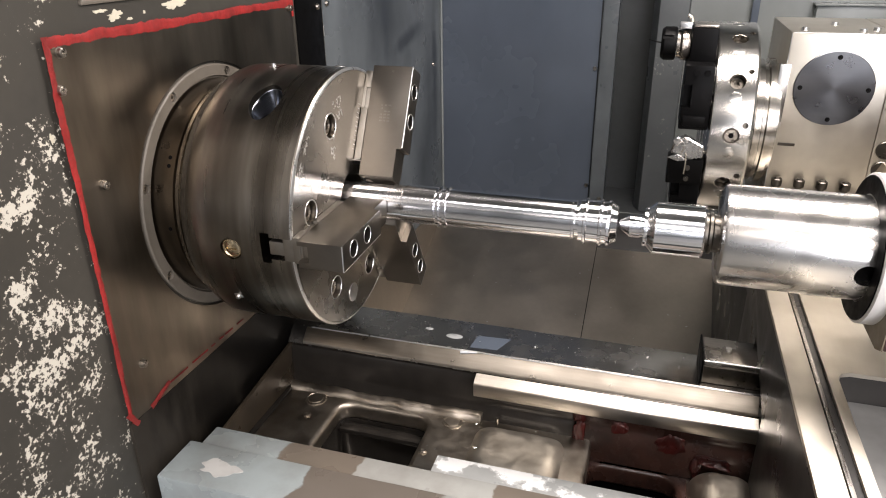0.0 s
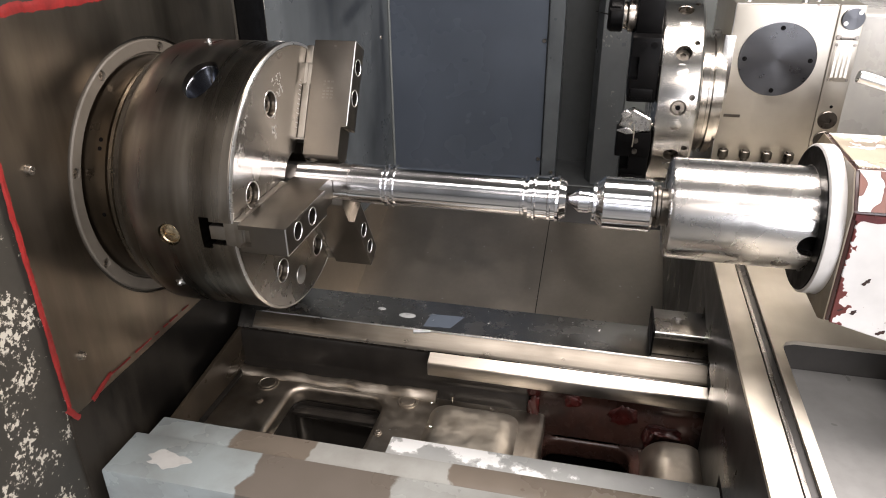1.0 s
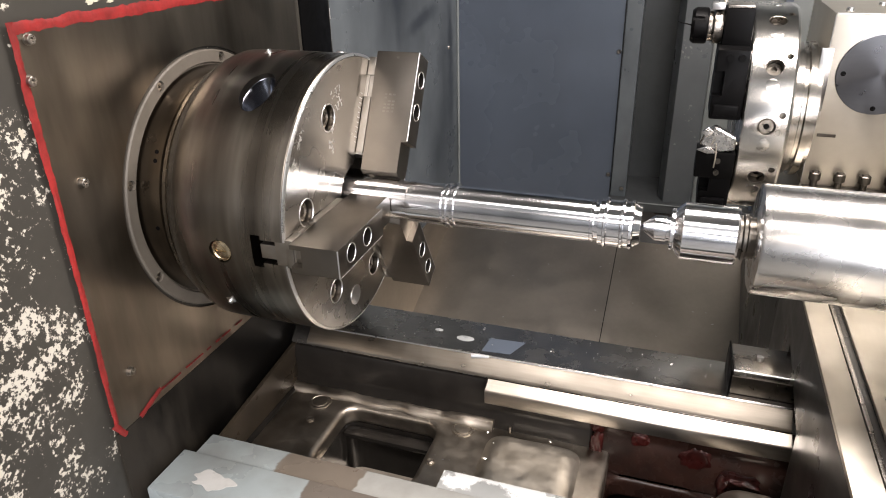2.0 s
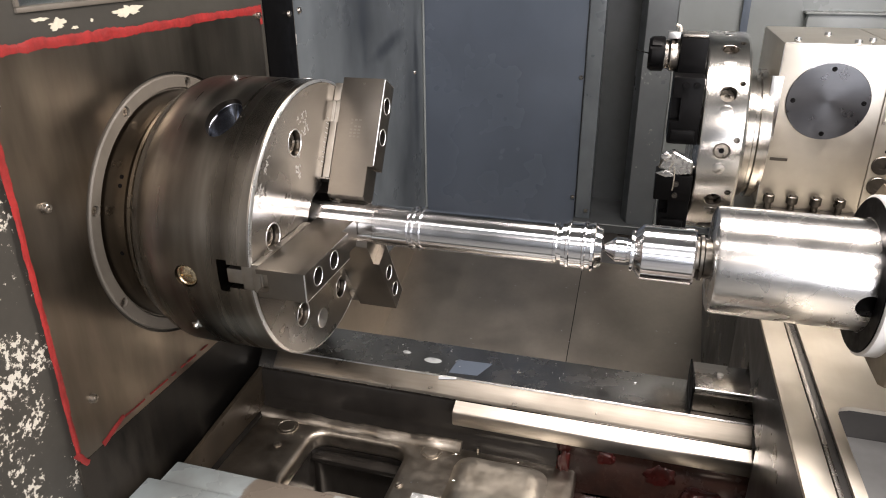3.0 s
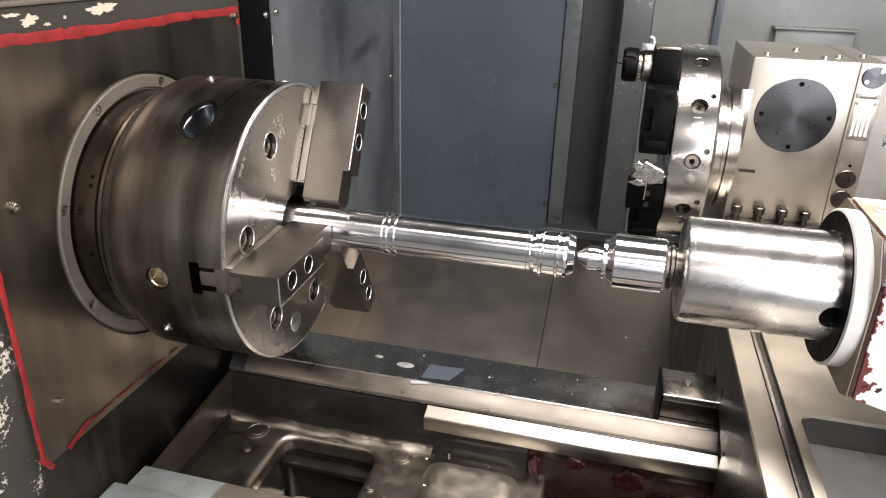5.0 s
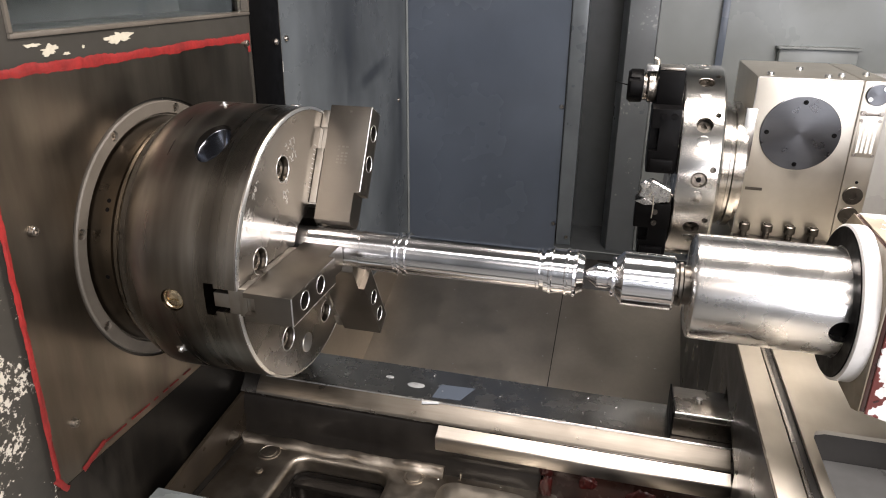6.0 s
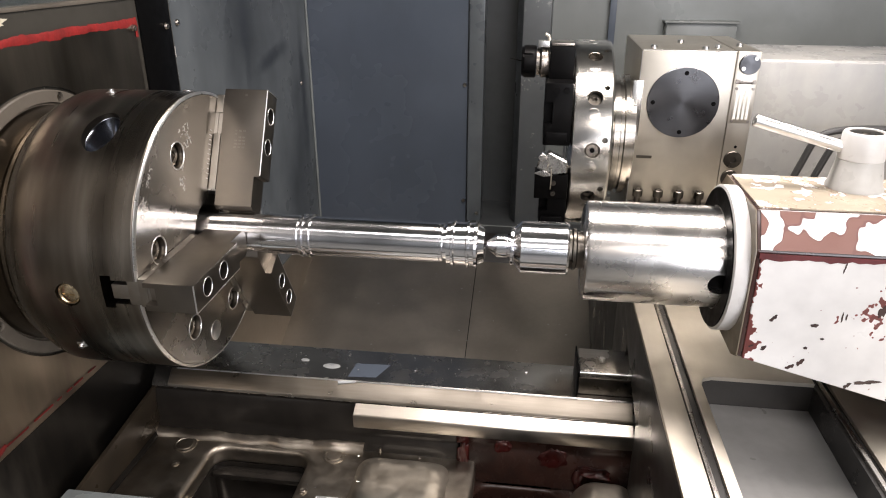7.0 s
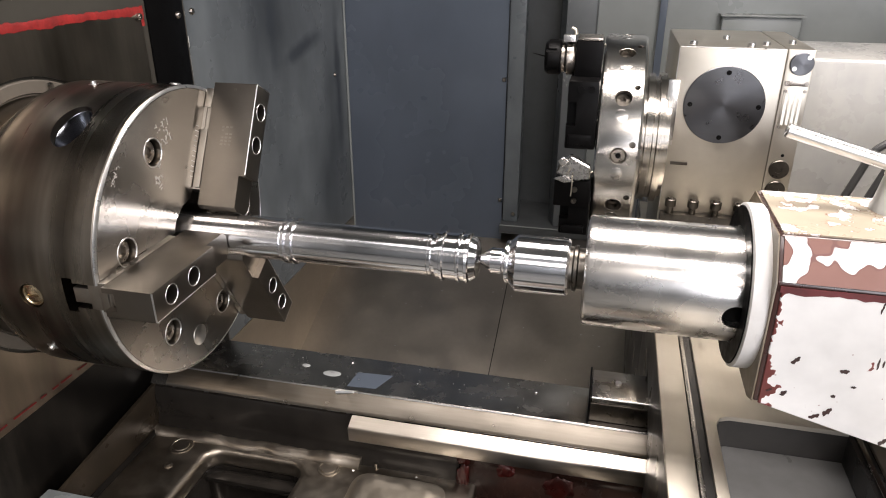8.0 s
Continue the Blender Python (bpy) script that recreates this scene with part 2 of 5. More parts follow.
tg_ = M_DISC.node_tree.nodes.new("ShaderNodeTangent")
tg_.direction_type, tg_.axis = "RADIAL", "X"
b_ = M_DISC.node_tree.nodes["Principled BSDF"]
b_.inputs["Anisotropic"].default_value, b_.inputs["Anisotropic Rotation"].default_value = 0.6, 0.25
M_DISC.node_tree.links.new(tg_.outputs[0], b_.inputs["Tangent"])
faced(M_FACE, 0.8, "X")
along_axis(M_SHAFT, 0.8)
along_axis(M_QUILL, 0.6)
along_axis(M_TURRET, 0.5)
M_BOLT = metal("oily_bolt_steel", (0.44, 0.41, 0.37), (0.16, 0.14, 0.12), (0.22, 0.4), (1, 1, 1), 30, 120, 0.1, 0.6)
M_PLATE = metal("stained_stainless_sheet", (0.29, 0.253, 0.207), (0.095, 0.081, 0.065), (0.28, 0.42), (1, 1.5, 0.3), 4.0, 5, 0.01, 1.0, 0.25, (1, 2.2, 0.45))
M_RAIL = metal("worn_bed_way", (0.56, 0.54, 0.51), (0.28, 0.26, 0.23), (0.16, 0.34), (0.2, 5, 5), 6, 40, 0.06, 0.6)
M_BAR = metal("bright_ground_bar", (0.66, 0.62, 0.56), (0.44, 0.39, 0.32), (0.32, 0.46), (0.3, 6, 6), 8, 40, 0.05, 0.5)
M_CAST = metal("oily_casting", (0.57, 0.515, 0.44), (0.25, 0.217, 0.175), (0.30, 0.46), (1, 1, 1), 11, 40, 0.4, 0.85, 0.35)
M_FLOOR = metal("scratched_chip_tray", (0.56, 0.505, 0.43), (0.31, 0.275, 0.23), (0.32, 0.46), (1, 1, 1), 2.5, 70, 0.05, 0.7, 0.15)
M_STRIP = metal("ground_saddle_strip", (0.73, 0.685, 0.595), (0.50, 0.455, 0.38), (0.34, 0.50), (2, 0.3, 1), 5, 30, 0.02, 0.8, 0.2)
# Rear panel paint darkened: its weaker light is put into the colour.
M_BLUE = paint("blue_grey_sheet_paint", (0.085, 0.103, 0.131), (0.046, 0.055, 0.070), 0.25, 1.4, 5, 0.0, 0.7)


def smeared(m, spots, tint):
    """Dark smears and bands with soft ragged borders; spots are (y, z, half length, half width, lean)."""
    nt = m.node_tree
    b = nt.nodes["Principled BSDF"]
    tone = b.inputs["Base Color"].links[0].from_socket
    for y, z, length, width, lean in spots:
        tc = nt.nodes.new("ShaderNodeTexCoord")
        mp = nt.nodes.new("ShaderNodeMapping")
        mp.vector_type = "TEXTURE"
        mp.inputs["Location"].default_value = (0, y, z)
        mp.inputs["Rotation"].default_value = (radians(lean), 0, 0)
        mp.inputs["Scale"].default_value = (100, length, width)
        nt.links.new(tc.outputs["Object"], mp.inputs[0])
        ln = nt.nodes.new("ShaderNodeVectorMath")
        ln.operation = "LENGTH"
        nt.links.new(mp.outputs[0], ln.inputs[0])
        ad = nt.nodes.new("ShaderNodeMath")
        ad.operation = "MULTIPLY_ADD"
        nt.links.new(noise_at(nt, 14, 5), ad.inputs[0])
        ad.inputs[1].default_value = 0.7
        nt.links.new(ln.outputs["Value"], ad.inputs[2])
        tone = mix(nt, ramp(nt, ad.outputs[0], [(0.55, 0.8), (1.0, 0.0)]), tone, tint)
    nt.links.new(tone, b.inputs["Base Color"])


M_LIGHTPAINT = paint("light_grey_sheet_paint", (0.205, 0.222, 0.216), (0.12, 0.13, 0.128), 0.38, 2.5, 12, 0.03, 0.6)
# Side panel grey lightened: the light it faces is put into the colour.
M_SIDE = paint("mid_grey_sheet_paint", (0.158, 0.178, 0.19), (0.045, 0.052, 0.058), 0.30, 3.2, 9, 0.02, 1.0)
# One leaning smear, then two upright darker bands, the last beside the rear corner.
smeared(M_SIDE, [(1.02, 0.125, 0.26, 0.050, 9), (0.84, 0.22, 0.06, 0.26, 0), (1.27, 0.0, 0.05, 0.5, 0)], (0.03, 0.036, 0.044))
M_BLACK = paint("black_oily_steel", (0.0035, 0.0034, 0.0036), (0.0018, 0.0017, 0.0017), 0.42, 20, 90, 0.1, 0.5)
M_SADDLE = paint("dark_glossy_guard_paint", (0.036, 0.034, 0.032), (0.015, 0.014, 0.013), 0.32, 5, 50, 0.1, 0.6)
M_RED = paint("red_sealing_paint", (0.34, 0.026, 0.024), (0.13, 0.014, 0.013), 0.45, 40, 160, 0.6, 0.8)
M_PRIMER = paint("red_oxide_primer", (0.055, 0.016, 0.012), (0.012, 0.009, 0.008), 0.3, 14, 40, 0.5, 1.0)
M_WALL = chipped("flaking_headstock_paint", (0.054, 0.050, 0.042), (0.62, 0.59, 0.51), (0.16, 0.145, 0.12), 125, -0.02, 15, 0.45, ("Y", -0.36, -0.27, 0.10))
M_TAIL = chipped("flaking_white_tailstock_paint", (0.90, 0.90, 0.89), (0.13, 0.032, 0.028), (0.20, 0.05, 0.045), 62, 0.0, 9, 0.35, ("X", 0.789, 0.812, 0.21), 2.0)
M_TAILRED = chipped("flaking_red_and_white_chamfer", (0.20, 0.082, 0.062), (0.88, 0.88, 0.86), (0.14, 0.05, 0.04), 26, 0.42, 9, 0.35, None, 1.5)
M_TAILTOP = chipped("flaking_tan_and_white_paint", (0.42, 0.365, 0.28), (0.84, 0.83, 0.80), (0.28, 0.18, 0.13), 40, 0.24, 12, 0.3, ("Y", 0.06, -0.05, 0.11))

M_FLANGE = paint("dull_grey_flange", (0.135, 0.119, 0.097), (0.07, 0.061, 0.049), 0.5, 8, 50, 0.08, 0.6)
M_ALU = metal("brushed_aluminium", (0.78, 0.78, 0.77), (0.55, 0.55, 0.54), (0.25, 0.38), (1, 1, 1), 14, 60, 0.05, 0.4)
for m_, w_ in ((M_CAST, 0.5), (M_SADDLE, 0.12), (M_PRIMER, 0.6)):
    b_ = m_.node_tree.nodes["Principled BSDF"]
    b_.inputs["Coat Weight"].default_value, b_.inputs["Coat Roughness"].default_value = w_, 0.09
M_BLACK.node_tree.nodes["Principled BSDF"].inputs["Specular IOR Level"].default_value = 0.07
M_REDGLOSS = paint("glossy_red_lacquer", (0.075, 0.011, 0.009), (0.018, 0.007, 0.006), 0.35, 45, 90, 0.5, 1.0)
M_GUARD = paint("oily_tan_sheet", (0.062, 0.048, 0.033), (0.02, 0.016, 0.012), 0.32, 7, 40, 0.1, 0.8)
M_CASTDARK = paint("oil_and_shade_dark_casting", (0.026, 0.023, 0.020), (0.010, 0.009, 0.008), 0.2, 9, 40, 0.4, 0.8)
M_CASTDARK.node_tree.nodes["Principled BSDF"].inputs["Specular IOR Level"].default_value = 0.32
M_GUARD.node_tree.nodes["Principled BSDF"].inputs["Specular IOR Level"].default_value = 0.3
M_SPOT = paint("dried_coolant", (0.30, 0.31, 0.31), (0.2, 0.21, 0.21), 0.3, 40, 90, 0.05, 0.4)
M_FLAKE = paint("cream_old_paint", (0.66, 0.62, 0.50), (0.42, 0.38, 0.30), 0.5, 40, 120, 0.3, 0.5)
# Recess, ledge and window box: sheet paint darkened to carry their shade.
M_RECESS = paint("shade_dark_recess_paint", (0.066, 0.072, 0.074), (0.032, 0.035, 0.037), 0.4, 3, 30, 0.03, 0.6)
M_REDFAINT = paint("thin_dark_red_paint", (0.20, 0.018, 0.016), (0.06, 0.01, 0.009), 0.45, 40, 90, 0.3, 0.9)


def zoned(name, stops, rough=0.3, wander=0.03):
    """Paint worn off in lengths along x, with wandering borders; stops are (x, colour)."""
    m, nt, b = material(name)
    tc = nt.nodes.new("ShaderNodeTexCoord")
    sx = nt.nodes.new("ShaderNodeSeparateXYZ")
    nt.links.new(tc.outputs["Object"], sx.inputs[0])
    ad = nt.nodes.new("ShaderNodeMath")
    ad.operation = "MULTIPLY_ADD"
    nt.links.new(noise_at(nt, 16, 5), ad.inputs[0])
    ad.inputs[1].default_value = wander * 2
    nt.links.new(sx.outputs[0], ad.inputs[2])
    mr = nt.nodes.new("ShaderNodeMapRange")
    mr.inputs[1].default_value, mr.inputs[2].default_value = -0.3 + wander, 0.9 + wander
    nt.links.new(ad.outputs[0], mr.inputs[0])
    flat = [((stops[0][0] + 0.3) / 1.2, stops[0][1])]
    for (xa, ca), (xb, cb) in zip(stops, stops[1:]):
        flat += [((xb + 0.3) / 1.2 - 0.003, ca), ((xb + 0.3) / 1.2, cb)]
    t = ramp(nt, mr.outputs[0], flat)
    dirt = ramp(nt, noise_at(nt, 11, 6), [(0.4, 0.0), (0.75, 0.5)])
    t = mix(nt, dirt, t, (0.12, 0.105, 0.085))
    nt.links.new(t, b.inputs["Base Color"])
    nt.links.new(ramp(nt, noise_at(nt, 14, 4), [(0.3, rough * 0.7), (0.75, rough * 1.5)]), b.inputs["Roughness"])
    bump(nt, b, noise_at(nt, 70, 4), 0.08, 0.0006)
    return m


GREY_, BROWN_ = (0.34, 0.385, 0.392), (0.17, 0.143, 0.115)
M_WAY = zoned("worn_front_way_paint", [(-0.3, GREY_), (-0.005, (0.15, 0.13, 0.11)), (0.22, (0.33, 0.34, 0.325)), (0.45, BROWN_)])


def shaded_oil(name, coat, oil):
    """Brownish painted sheet with ragged black oil, darkened towards the chuck as painted shade."""
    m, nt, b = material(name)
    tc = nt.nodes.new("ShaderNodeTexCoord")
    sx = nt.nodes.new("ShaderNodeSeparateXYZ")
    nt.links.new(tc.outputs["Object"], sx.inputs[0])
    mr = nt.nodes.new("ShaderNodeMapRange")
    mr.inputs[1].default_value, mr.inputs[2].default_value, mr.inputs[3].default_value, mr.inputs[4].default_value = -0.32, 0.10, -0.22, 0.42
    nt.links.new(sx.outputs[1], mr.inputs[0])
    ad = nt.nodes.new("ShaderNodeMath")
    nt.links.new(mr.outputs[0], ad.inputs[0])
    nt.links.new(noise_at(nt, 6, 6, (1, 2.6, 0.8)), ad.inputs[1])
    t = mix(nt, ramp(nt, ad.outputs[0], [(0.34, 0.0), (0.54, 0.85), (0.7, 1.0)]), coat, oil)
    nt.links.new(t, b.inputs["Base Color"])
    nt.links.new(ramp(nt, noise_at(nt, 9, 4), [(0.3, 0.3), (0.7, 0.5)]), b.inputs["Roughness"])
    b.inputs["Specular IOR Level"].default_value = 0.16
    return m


M_WAYTOP = zoned("worn_ledge_paint", [(-0.3, GREY_), (-0.07, BROWN_), (0.065, (0.36, 0.365, 0.345)), (0.30, BROWN_)])
M_LEDGE = chipped("blotched_ledge_paint", (0.40, 0.41, 0.40), (0.84, 0.85, 0.84), (0.5, 0.51, 0.5), 13, 0.40, 6, 0.25)
M_KNOB = paint("grey_cast_boss", (0.56, 0.56, 0.54), (0.36, 0.35, 0.33), 0.38, 14, 60, 0.1, 0.5)
M_MOTOR = paint("patchy_motor_paint", (0.37, 0.365, 0.345), (0.22, 0.225, 0.225), 0.3, 7, 26, 0.04, 0.9)
# Black for the tray seam, and for painted shade in bores and a gap.
M_OILSHADE = paint("oil_and_shade_black", (0.013, 0.011, 0.009), (0.005, 0.0045, 0.004), 0.4, 5, 40, 0.1, 0.8)
M_LOWER = shaded_oil("oil_and_shade_sheet", (0.036, 0.031, 0.025), (0.004, 0.0036, 0.0032))
M_OILSHADE.node_tree.nodes["Principled BSDF"].inputs["Specular IOR Level"].default_value = 0.2
M_MARK = paint("light_engraving", (0.40, 0.385, 0.355), (0.30, 0.285, 0.26), 0.45, 60, 150, 0.05, 0.6)
M_LABEL = paint("white_label", (0.75, 0.75, 0.72), (0.55, 0.55, 0.52), 0.4, 30, 80, 0.05, 0.3)
M_BRASS = metal("aged_brass_screw", (0.62, 0.52, 0.36), (0.34, 0.27, 0.17), (0.18, 0.3), (1, 1, 1), 30, 80, 0.1, 0.5)
M_SLEEVE = metal("shade_blue_socket_steel", (0.20, 0.212, 0.24), (0.05, 0.053, 0.062), (0.14, 0.24), (1, 1, 1), 40, 60, 0.05, 0.6)
M_WHITE = paint("white_flange_paint", (0.80, 0.80, 0.79), (0.52, 0.50, 0.47), 0.35, 9, 40, 0.1, 0.5)
M_MILLED = metal("milled_tool_steel", (0.66, 0.65, 0.63), (0.34, 0.33, 0.31), (0.22, 0.34), (1, 1, 1), 40, 90, 0.2, 0.7)
M_HUB = metal("oily_hub_steel", (0.46, 0.44, 0.41), (0.22, 0.20, 0.17), (0.16, 0.28), (6, 0.3, 0.3), 4, 40, 0.03, 0.4, 0.1)
M_RIB = chipped("scuffed_rib_paint", (0.105, 0.115, 0.120), (0.22, 0.222, 0.215), (0.15, 0.155, 0.155), 90, 0.02, 8, 0.35)
M_DARKSTEEL = metal("dark_steel", (0.17, 0.155, 0.135), (0.06, 0.053, 0.045), (0.25, 0.42), (1, 1, 1), 25, 80, 0.1, 0.7)
M_BASEJAW = metal("grey_base_jaw_steel", (0.36, 0.335, 0.30), (0.22, 0.20, 0.172), (0.3, 0.42), (1, 1, 1), 25, 80, 0.05, 0.6, 0.2)
M_NECK = metal("brown_neck_steel", (0.115, 0.093, 0.068), (0.05, 0.041, 0.031), (0.26, 0.36), (20, 1, 1), 8, 6, 0.02, 0.7, 0.4)
M_RIDGE = metal("bright_ridge_steel", (0.34, 0.305, 0.255), (0.19, 0.167, 0.135), (0.2, 0.3), (20, 1, 1), 8, 6, 0.02, 0.6, 0.3)
M_HUMP = metal("hammered_oily_boss", (0.74, 0.685, 0.59), (0.46, 0.41, 0.34), (0.32, 0.48), (1, 1, 1), 14, 60, 0.35, 0.6, 0.3)
M_CHIP = paint("dark_red_primer_chip", (0.045, 0.018, 0.015), (0.02, 0.012, 0.01), 0.45, 60, 120, 0.3, 0.9)
M_REDBAND = paint("dark_red_band_paint", (0.16, 0.030, 0.034), (0.07, 0.018, 0.018), 0.4, 30, 90, 0.2, 0.9)
M_TAN = paint("dull_tan_paint", (0.22, 0.18, 0.125), (0.10, 0.08, 0.058), 0.4, 14, 60, 0.1, 0.8)
M_POCKET = paint("grey_pocket_floor", (0.27, 0.27, 0.265), (0.16, 0.16, 0.155), 0.35, 7, 40, 0.05, 0.7)
M_BROWNSHEET = paint("dark_brown_sheet", (0.030, 0.026, 0.022), (0.012, 0.011, 0.010), 0.35, 6, 40, 0.05, 0.7)
M_STAMP = metal("worn_stamp_steel", (0.275, 0.252, 0.222), (0.20, 0.18, 0.155), (0.32, 0.44), (1, 1, 1), 60, 120, 0.05, 0.8, 0.2)
M_PIT = paint("red_brown_pocket_paint", (0.060, 0.028, 0.021), (0.02, 0.013, 0.011), 0.26, 14, 40, 0.4, 1.0)
M_WAYEDGE = metal("oily_way_edge", (0.40, 0.355, 0.295), (0.17, 0.147, 0.118), (0.26, 0.40), (0.3, 6, 6), 7, 40, 0.05, 0.7, 0.3, (0.4, 2, 2))
M_RUBBER = paint("dark_cable_rubber", (0.035, 0.036, 0.036), (0.018, 0.018, 0.018), 0.45, 20, 60, 0.1, 0.4)
M_SHOP = paint("shop_wall_paint", (0.62, 0.63, 0.62), (0.46, 0.47, 0.46), 0.6, 1, 10, 0.05, 0.4)
M_CONCRETE = paint("shop_concrete", (0.25, 0.25, 0.24), (0.14, 0.14, 0.13), 0.6, 2, 20, 0.1, 0.6)
M_GLASS, nt_, b_ = material("window_glass")
b_.inputs["Base Color"].default_value = (0.9, 0.95, 0.95, 1)
b_.inputs["Roughness"].default_value = 0.03
b_.inputs["Transmission Weight"].default_value = 1.0
b_.inputs["IOR"].default_value = 1.45



# ---- setting: enclosure ----
def wall(name, bm, mat, label):
    return tagged(part(name, bm, mat, None), label, name.split("_")[0], kind="structure")


# headstock wall with an opening for the window
left = cut(box(-0.29, -0.256, -1.0, 0.455, -1.0, 1.1), box(-0.4, -0.1, -0.235, 0.325, 0.325, 0.62))
head_wall = wall("wall_headstock", left, M_WALL, "dark grey painted headstock wall with cream flaking patches")


def paint_flake(y, z, w, h, seed):
    """A ragged island of old cream paint."""
    rng = random.Random(seed)
    n = 64
    ring = []
    ph = [rng.uniform(0, 6.3) for _ in range(4)]
    for i in range(n):
        a = 2 * math.pi * i / n
        r = 0.85 + 0.22 * math.sin(2 * a + ph[0]) + 0.16 * math.sin(5 * a + ph[1]) + 0.10 * math.sin(9 * a + ph[2]) + 0.07 * math.sin(17 * a + ph[3])
        ring.append((y + w * r * math.cos(a), z + h * r * math.sin(a)))
    part("paint_flake", prism(ring, "x", -0.2565, -0.2548), M_FLAKE, head_wall, "ragged patch of old cream paint")


for y, z, w, h, seed in ((-0.045, 0.309, 0.027, 0.009, 1), (-0.178, 0.304, 0.015, 0.007, 2), (-0.150, 0.297, 0.005, 0.0025, 3), (-0.205, 0.312, 0.012, 0.003, 4), (-0.33, 0.17, 0.004, 0.006, 5), (-0.118, 0.303, 0.003, 0.002, 6)):
    paint_flake(y, z, w, h, seed)
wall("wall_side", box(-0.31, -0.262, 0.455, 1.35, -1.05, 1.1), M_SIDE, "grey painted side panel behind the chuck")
wall("wall_tray_side", box(-0.2620, -0.2585, 0.46, 1.345, -1.0, -0.50), M_FLOOR, "upturned side of the chip tray")
wall("wall_corner_post", box(-0.262, -0.252, 0.33, 0.446, -0.62, 1.1, 0.002), M_BLACK, "black oily corner strip beside the headstock plate")
wall("wall_back", box(-0.31, 0.27, 1.35, 1.40, -0.56, 1.1), M_BLUE, "dark blue-grey painted rear sheet panel")
wall("wall_back_recess", box(0.22, 0.52, 1.56, 1.60, -0.60, 1.1), M_RECESS, "recessed rear sheet panel darkened with painted shade")
wall("wall_back_light", box(0.47, 2.3, 1.35, 1.40, -0.56, 1.1), M_LIGHTPAINT, "light grey painted rear sheet panel")
wall("wall_recess_side", box(0.43, 0.47, 1.40, 1.56, -0.60, 1.1), M_BLUE, "side of the rear recess")
wall("wall_recess_edge", box(0.23, 0.27, 1.40, 1.56, -0.60, 1.1), M_BLUE, "side of the rear recess")
wall("trim_rib", box(0.275, 0.325, 1.335, 1.385, -0.47, 1.1, 0.006), M_SIDE, "folded vertical rib of the rear panel")
wall("trim_rib_wide", prism([(0.425, 1.385), (0.445, 1.325), (0.53, 1.325), (0.535, 1.349)], "z", -0.47, 1.1, 0.003), M_RIB, "folded wide vertical rib with scuffed paint")
wall("trim_seam", box(0.705, 0.725, 1.325, 1.349, -0.5, 1.1, 0.002), M_BLUE, "dark vertical seam between rear panels")
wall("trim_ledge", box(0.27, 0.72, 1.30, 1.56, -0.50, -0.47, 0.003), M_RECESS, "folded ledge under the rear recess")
wall("trim_ledge_edge", rod((0.272, 1.2995, -0.4705), (0.718, 1.2995, -0.4705), 0.0022, seg=8), M_LIGHTPAINT, "pale line along the edge of the rear ledge")
wall("trim_corner", rod((-0.258, 1.343, -0.56), (-0.258, 1.343, 1.1), 0.004, seg=8), M_LIGHTPAINT, "pale bead along the panel corner")
rng_ = random.Random(8)
bead = merge(*[rod((-0.2605, 0.4555 + rng_.uniform(-0.002, 0.002), 1.0 - 0.02 * k), (-0.2605, 0.4555 + rng_.uniform(-0.002, 0.002), 0.978 - 0.02 * k), rng_.uniform(0.002, 0.0045), rng_.uniform(0.002, 0.0045), 8) for k in range(70)])
wall("trim_bead", bead, M_KNOB, "pale ragged sealing bead beside the black corner strip")
# Added sheet that carries painted shade and oil below the plate.
wall("wall_lower_sheet", prism([(-0.318, -0.2855), (0.33, -0.2855), (0.33, -0.62), (-0.318, -0.62)], "x", -0.2558, -0.2505), M_LOWER, "added dark sheet below the cover plate, oil and shade painted in")
# sloping chip tray
tray_l = prism([(-0.262, 1.40), (0.3245, 1.40), (0.3245, 0.26), (-0.262, 0.26)], "z", -0.004, 0.0)
slope = Matrix(((1, 0, 0, 0), (0, 1, 0, 0), (0, 0.40, 1, -1.082), (0, 0, 0, 1)))
wall("floor_tray", shift(tray_l, slope), M_FLOOR, "scratched sloping steel chip tray")
tray_r = prism([(0.325, 1.40), (2.3, 1.40), (2.3, 0.26), (0.325, 0.26)], "z", -0.002, 0.003)
wall("floor_tray_sheet", shift(tray_r, slope), M_FLOOR, "overlapping steel chip tray sheet")
wall("trim_tray_seam", shift(prism([(0.3222, 1.345), (0.3246, 1.345), (0.3246, 0.27), (0.3222, 0.27)], "z", 0.0001, 0.0012), slope), M_OILSHADE, "dark oily seam between the tray sheets")
wall("wall_recess_lower", prism([(1.240, -0.60), (1.240, -0.583), (1.2985, -0.5005), (1.345, -0.5005), (1.345, -0.60)], "x", 0.3245, 2.3, 0.001, 1), M_BROWNSHEET, "dark brown lower sheet between the tray and the rear recess")
wall("floor_pan", box(-0.31, 2.3, -0.62, 0.30, -1.06, -1.02), M_CAST, "oily pan under the lathe bed")
# End wall, roof and apron are unseen; they close the enclosure for reflections.
wall("wall_tailstock_end", box(2.3, 2.34, -1.0, 1.40, -1.06, 1.1), M_LIGHTPAINT, "unseen light grey end wall closing the enclosure")
wall("ceiling", box(-0.31, 2.34, -0.66, 1.61, 1.1, 1.14), M_LIGHTPAINT, "unseen grey sheet roof closing the enclosure")
wall("wall_apron", box(-0.31, 2.34, -0.66, -0.62, -1.06, -0.62), M_LIGHTPAINT, "unseen lower front apron under the open door")
# unseen shop round the machine, closed off for reflections and bounced light
wall("ground", box(-6, 8, -7, 4, -1.16, -1.10), M_CONCRETE, "grey concrete shop floor")
wall("wall_shop_front", box(-6, 8, -7.1, -7.0, -1.1, 3.4), M_SHOP, "unseen shop wall opposite the machine")
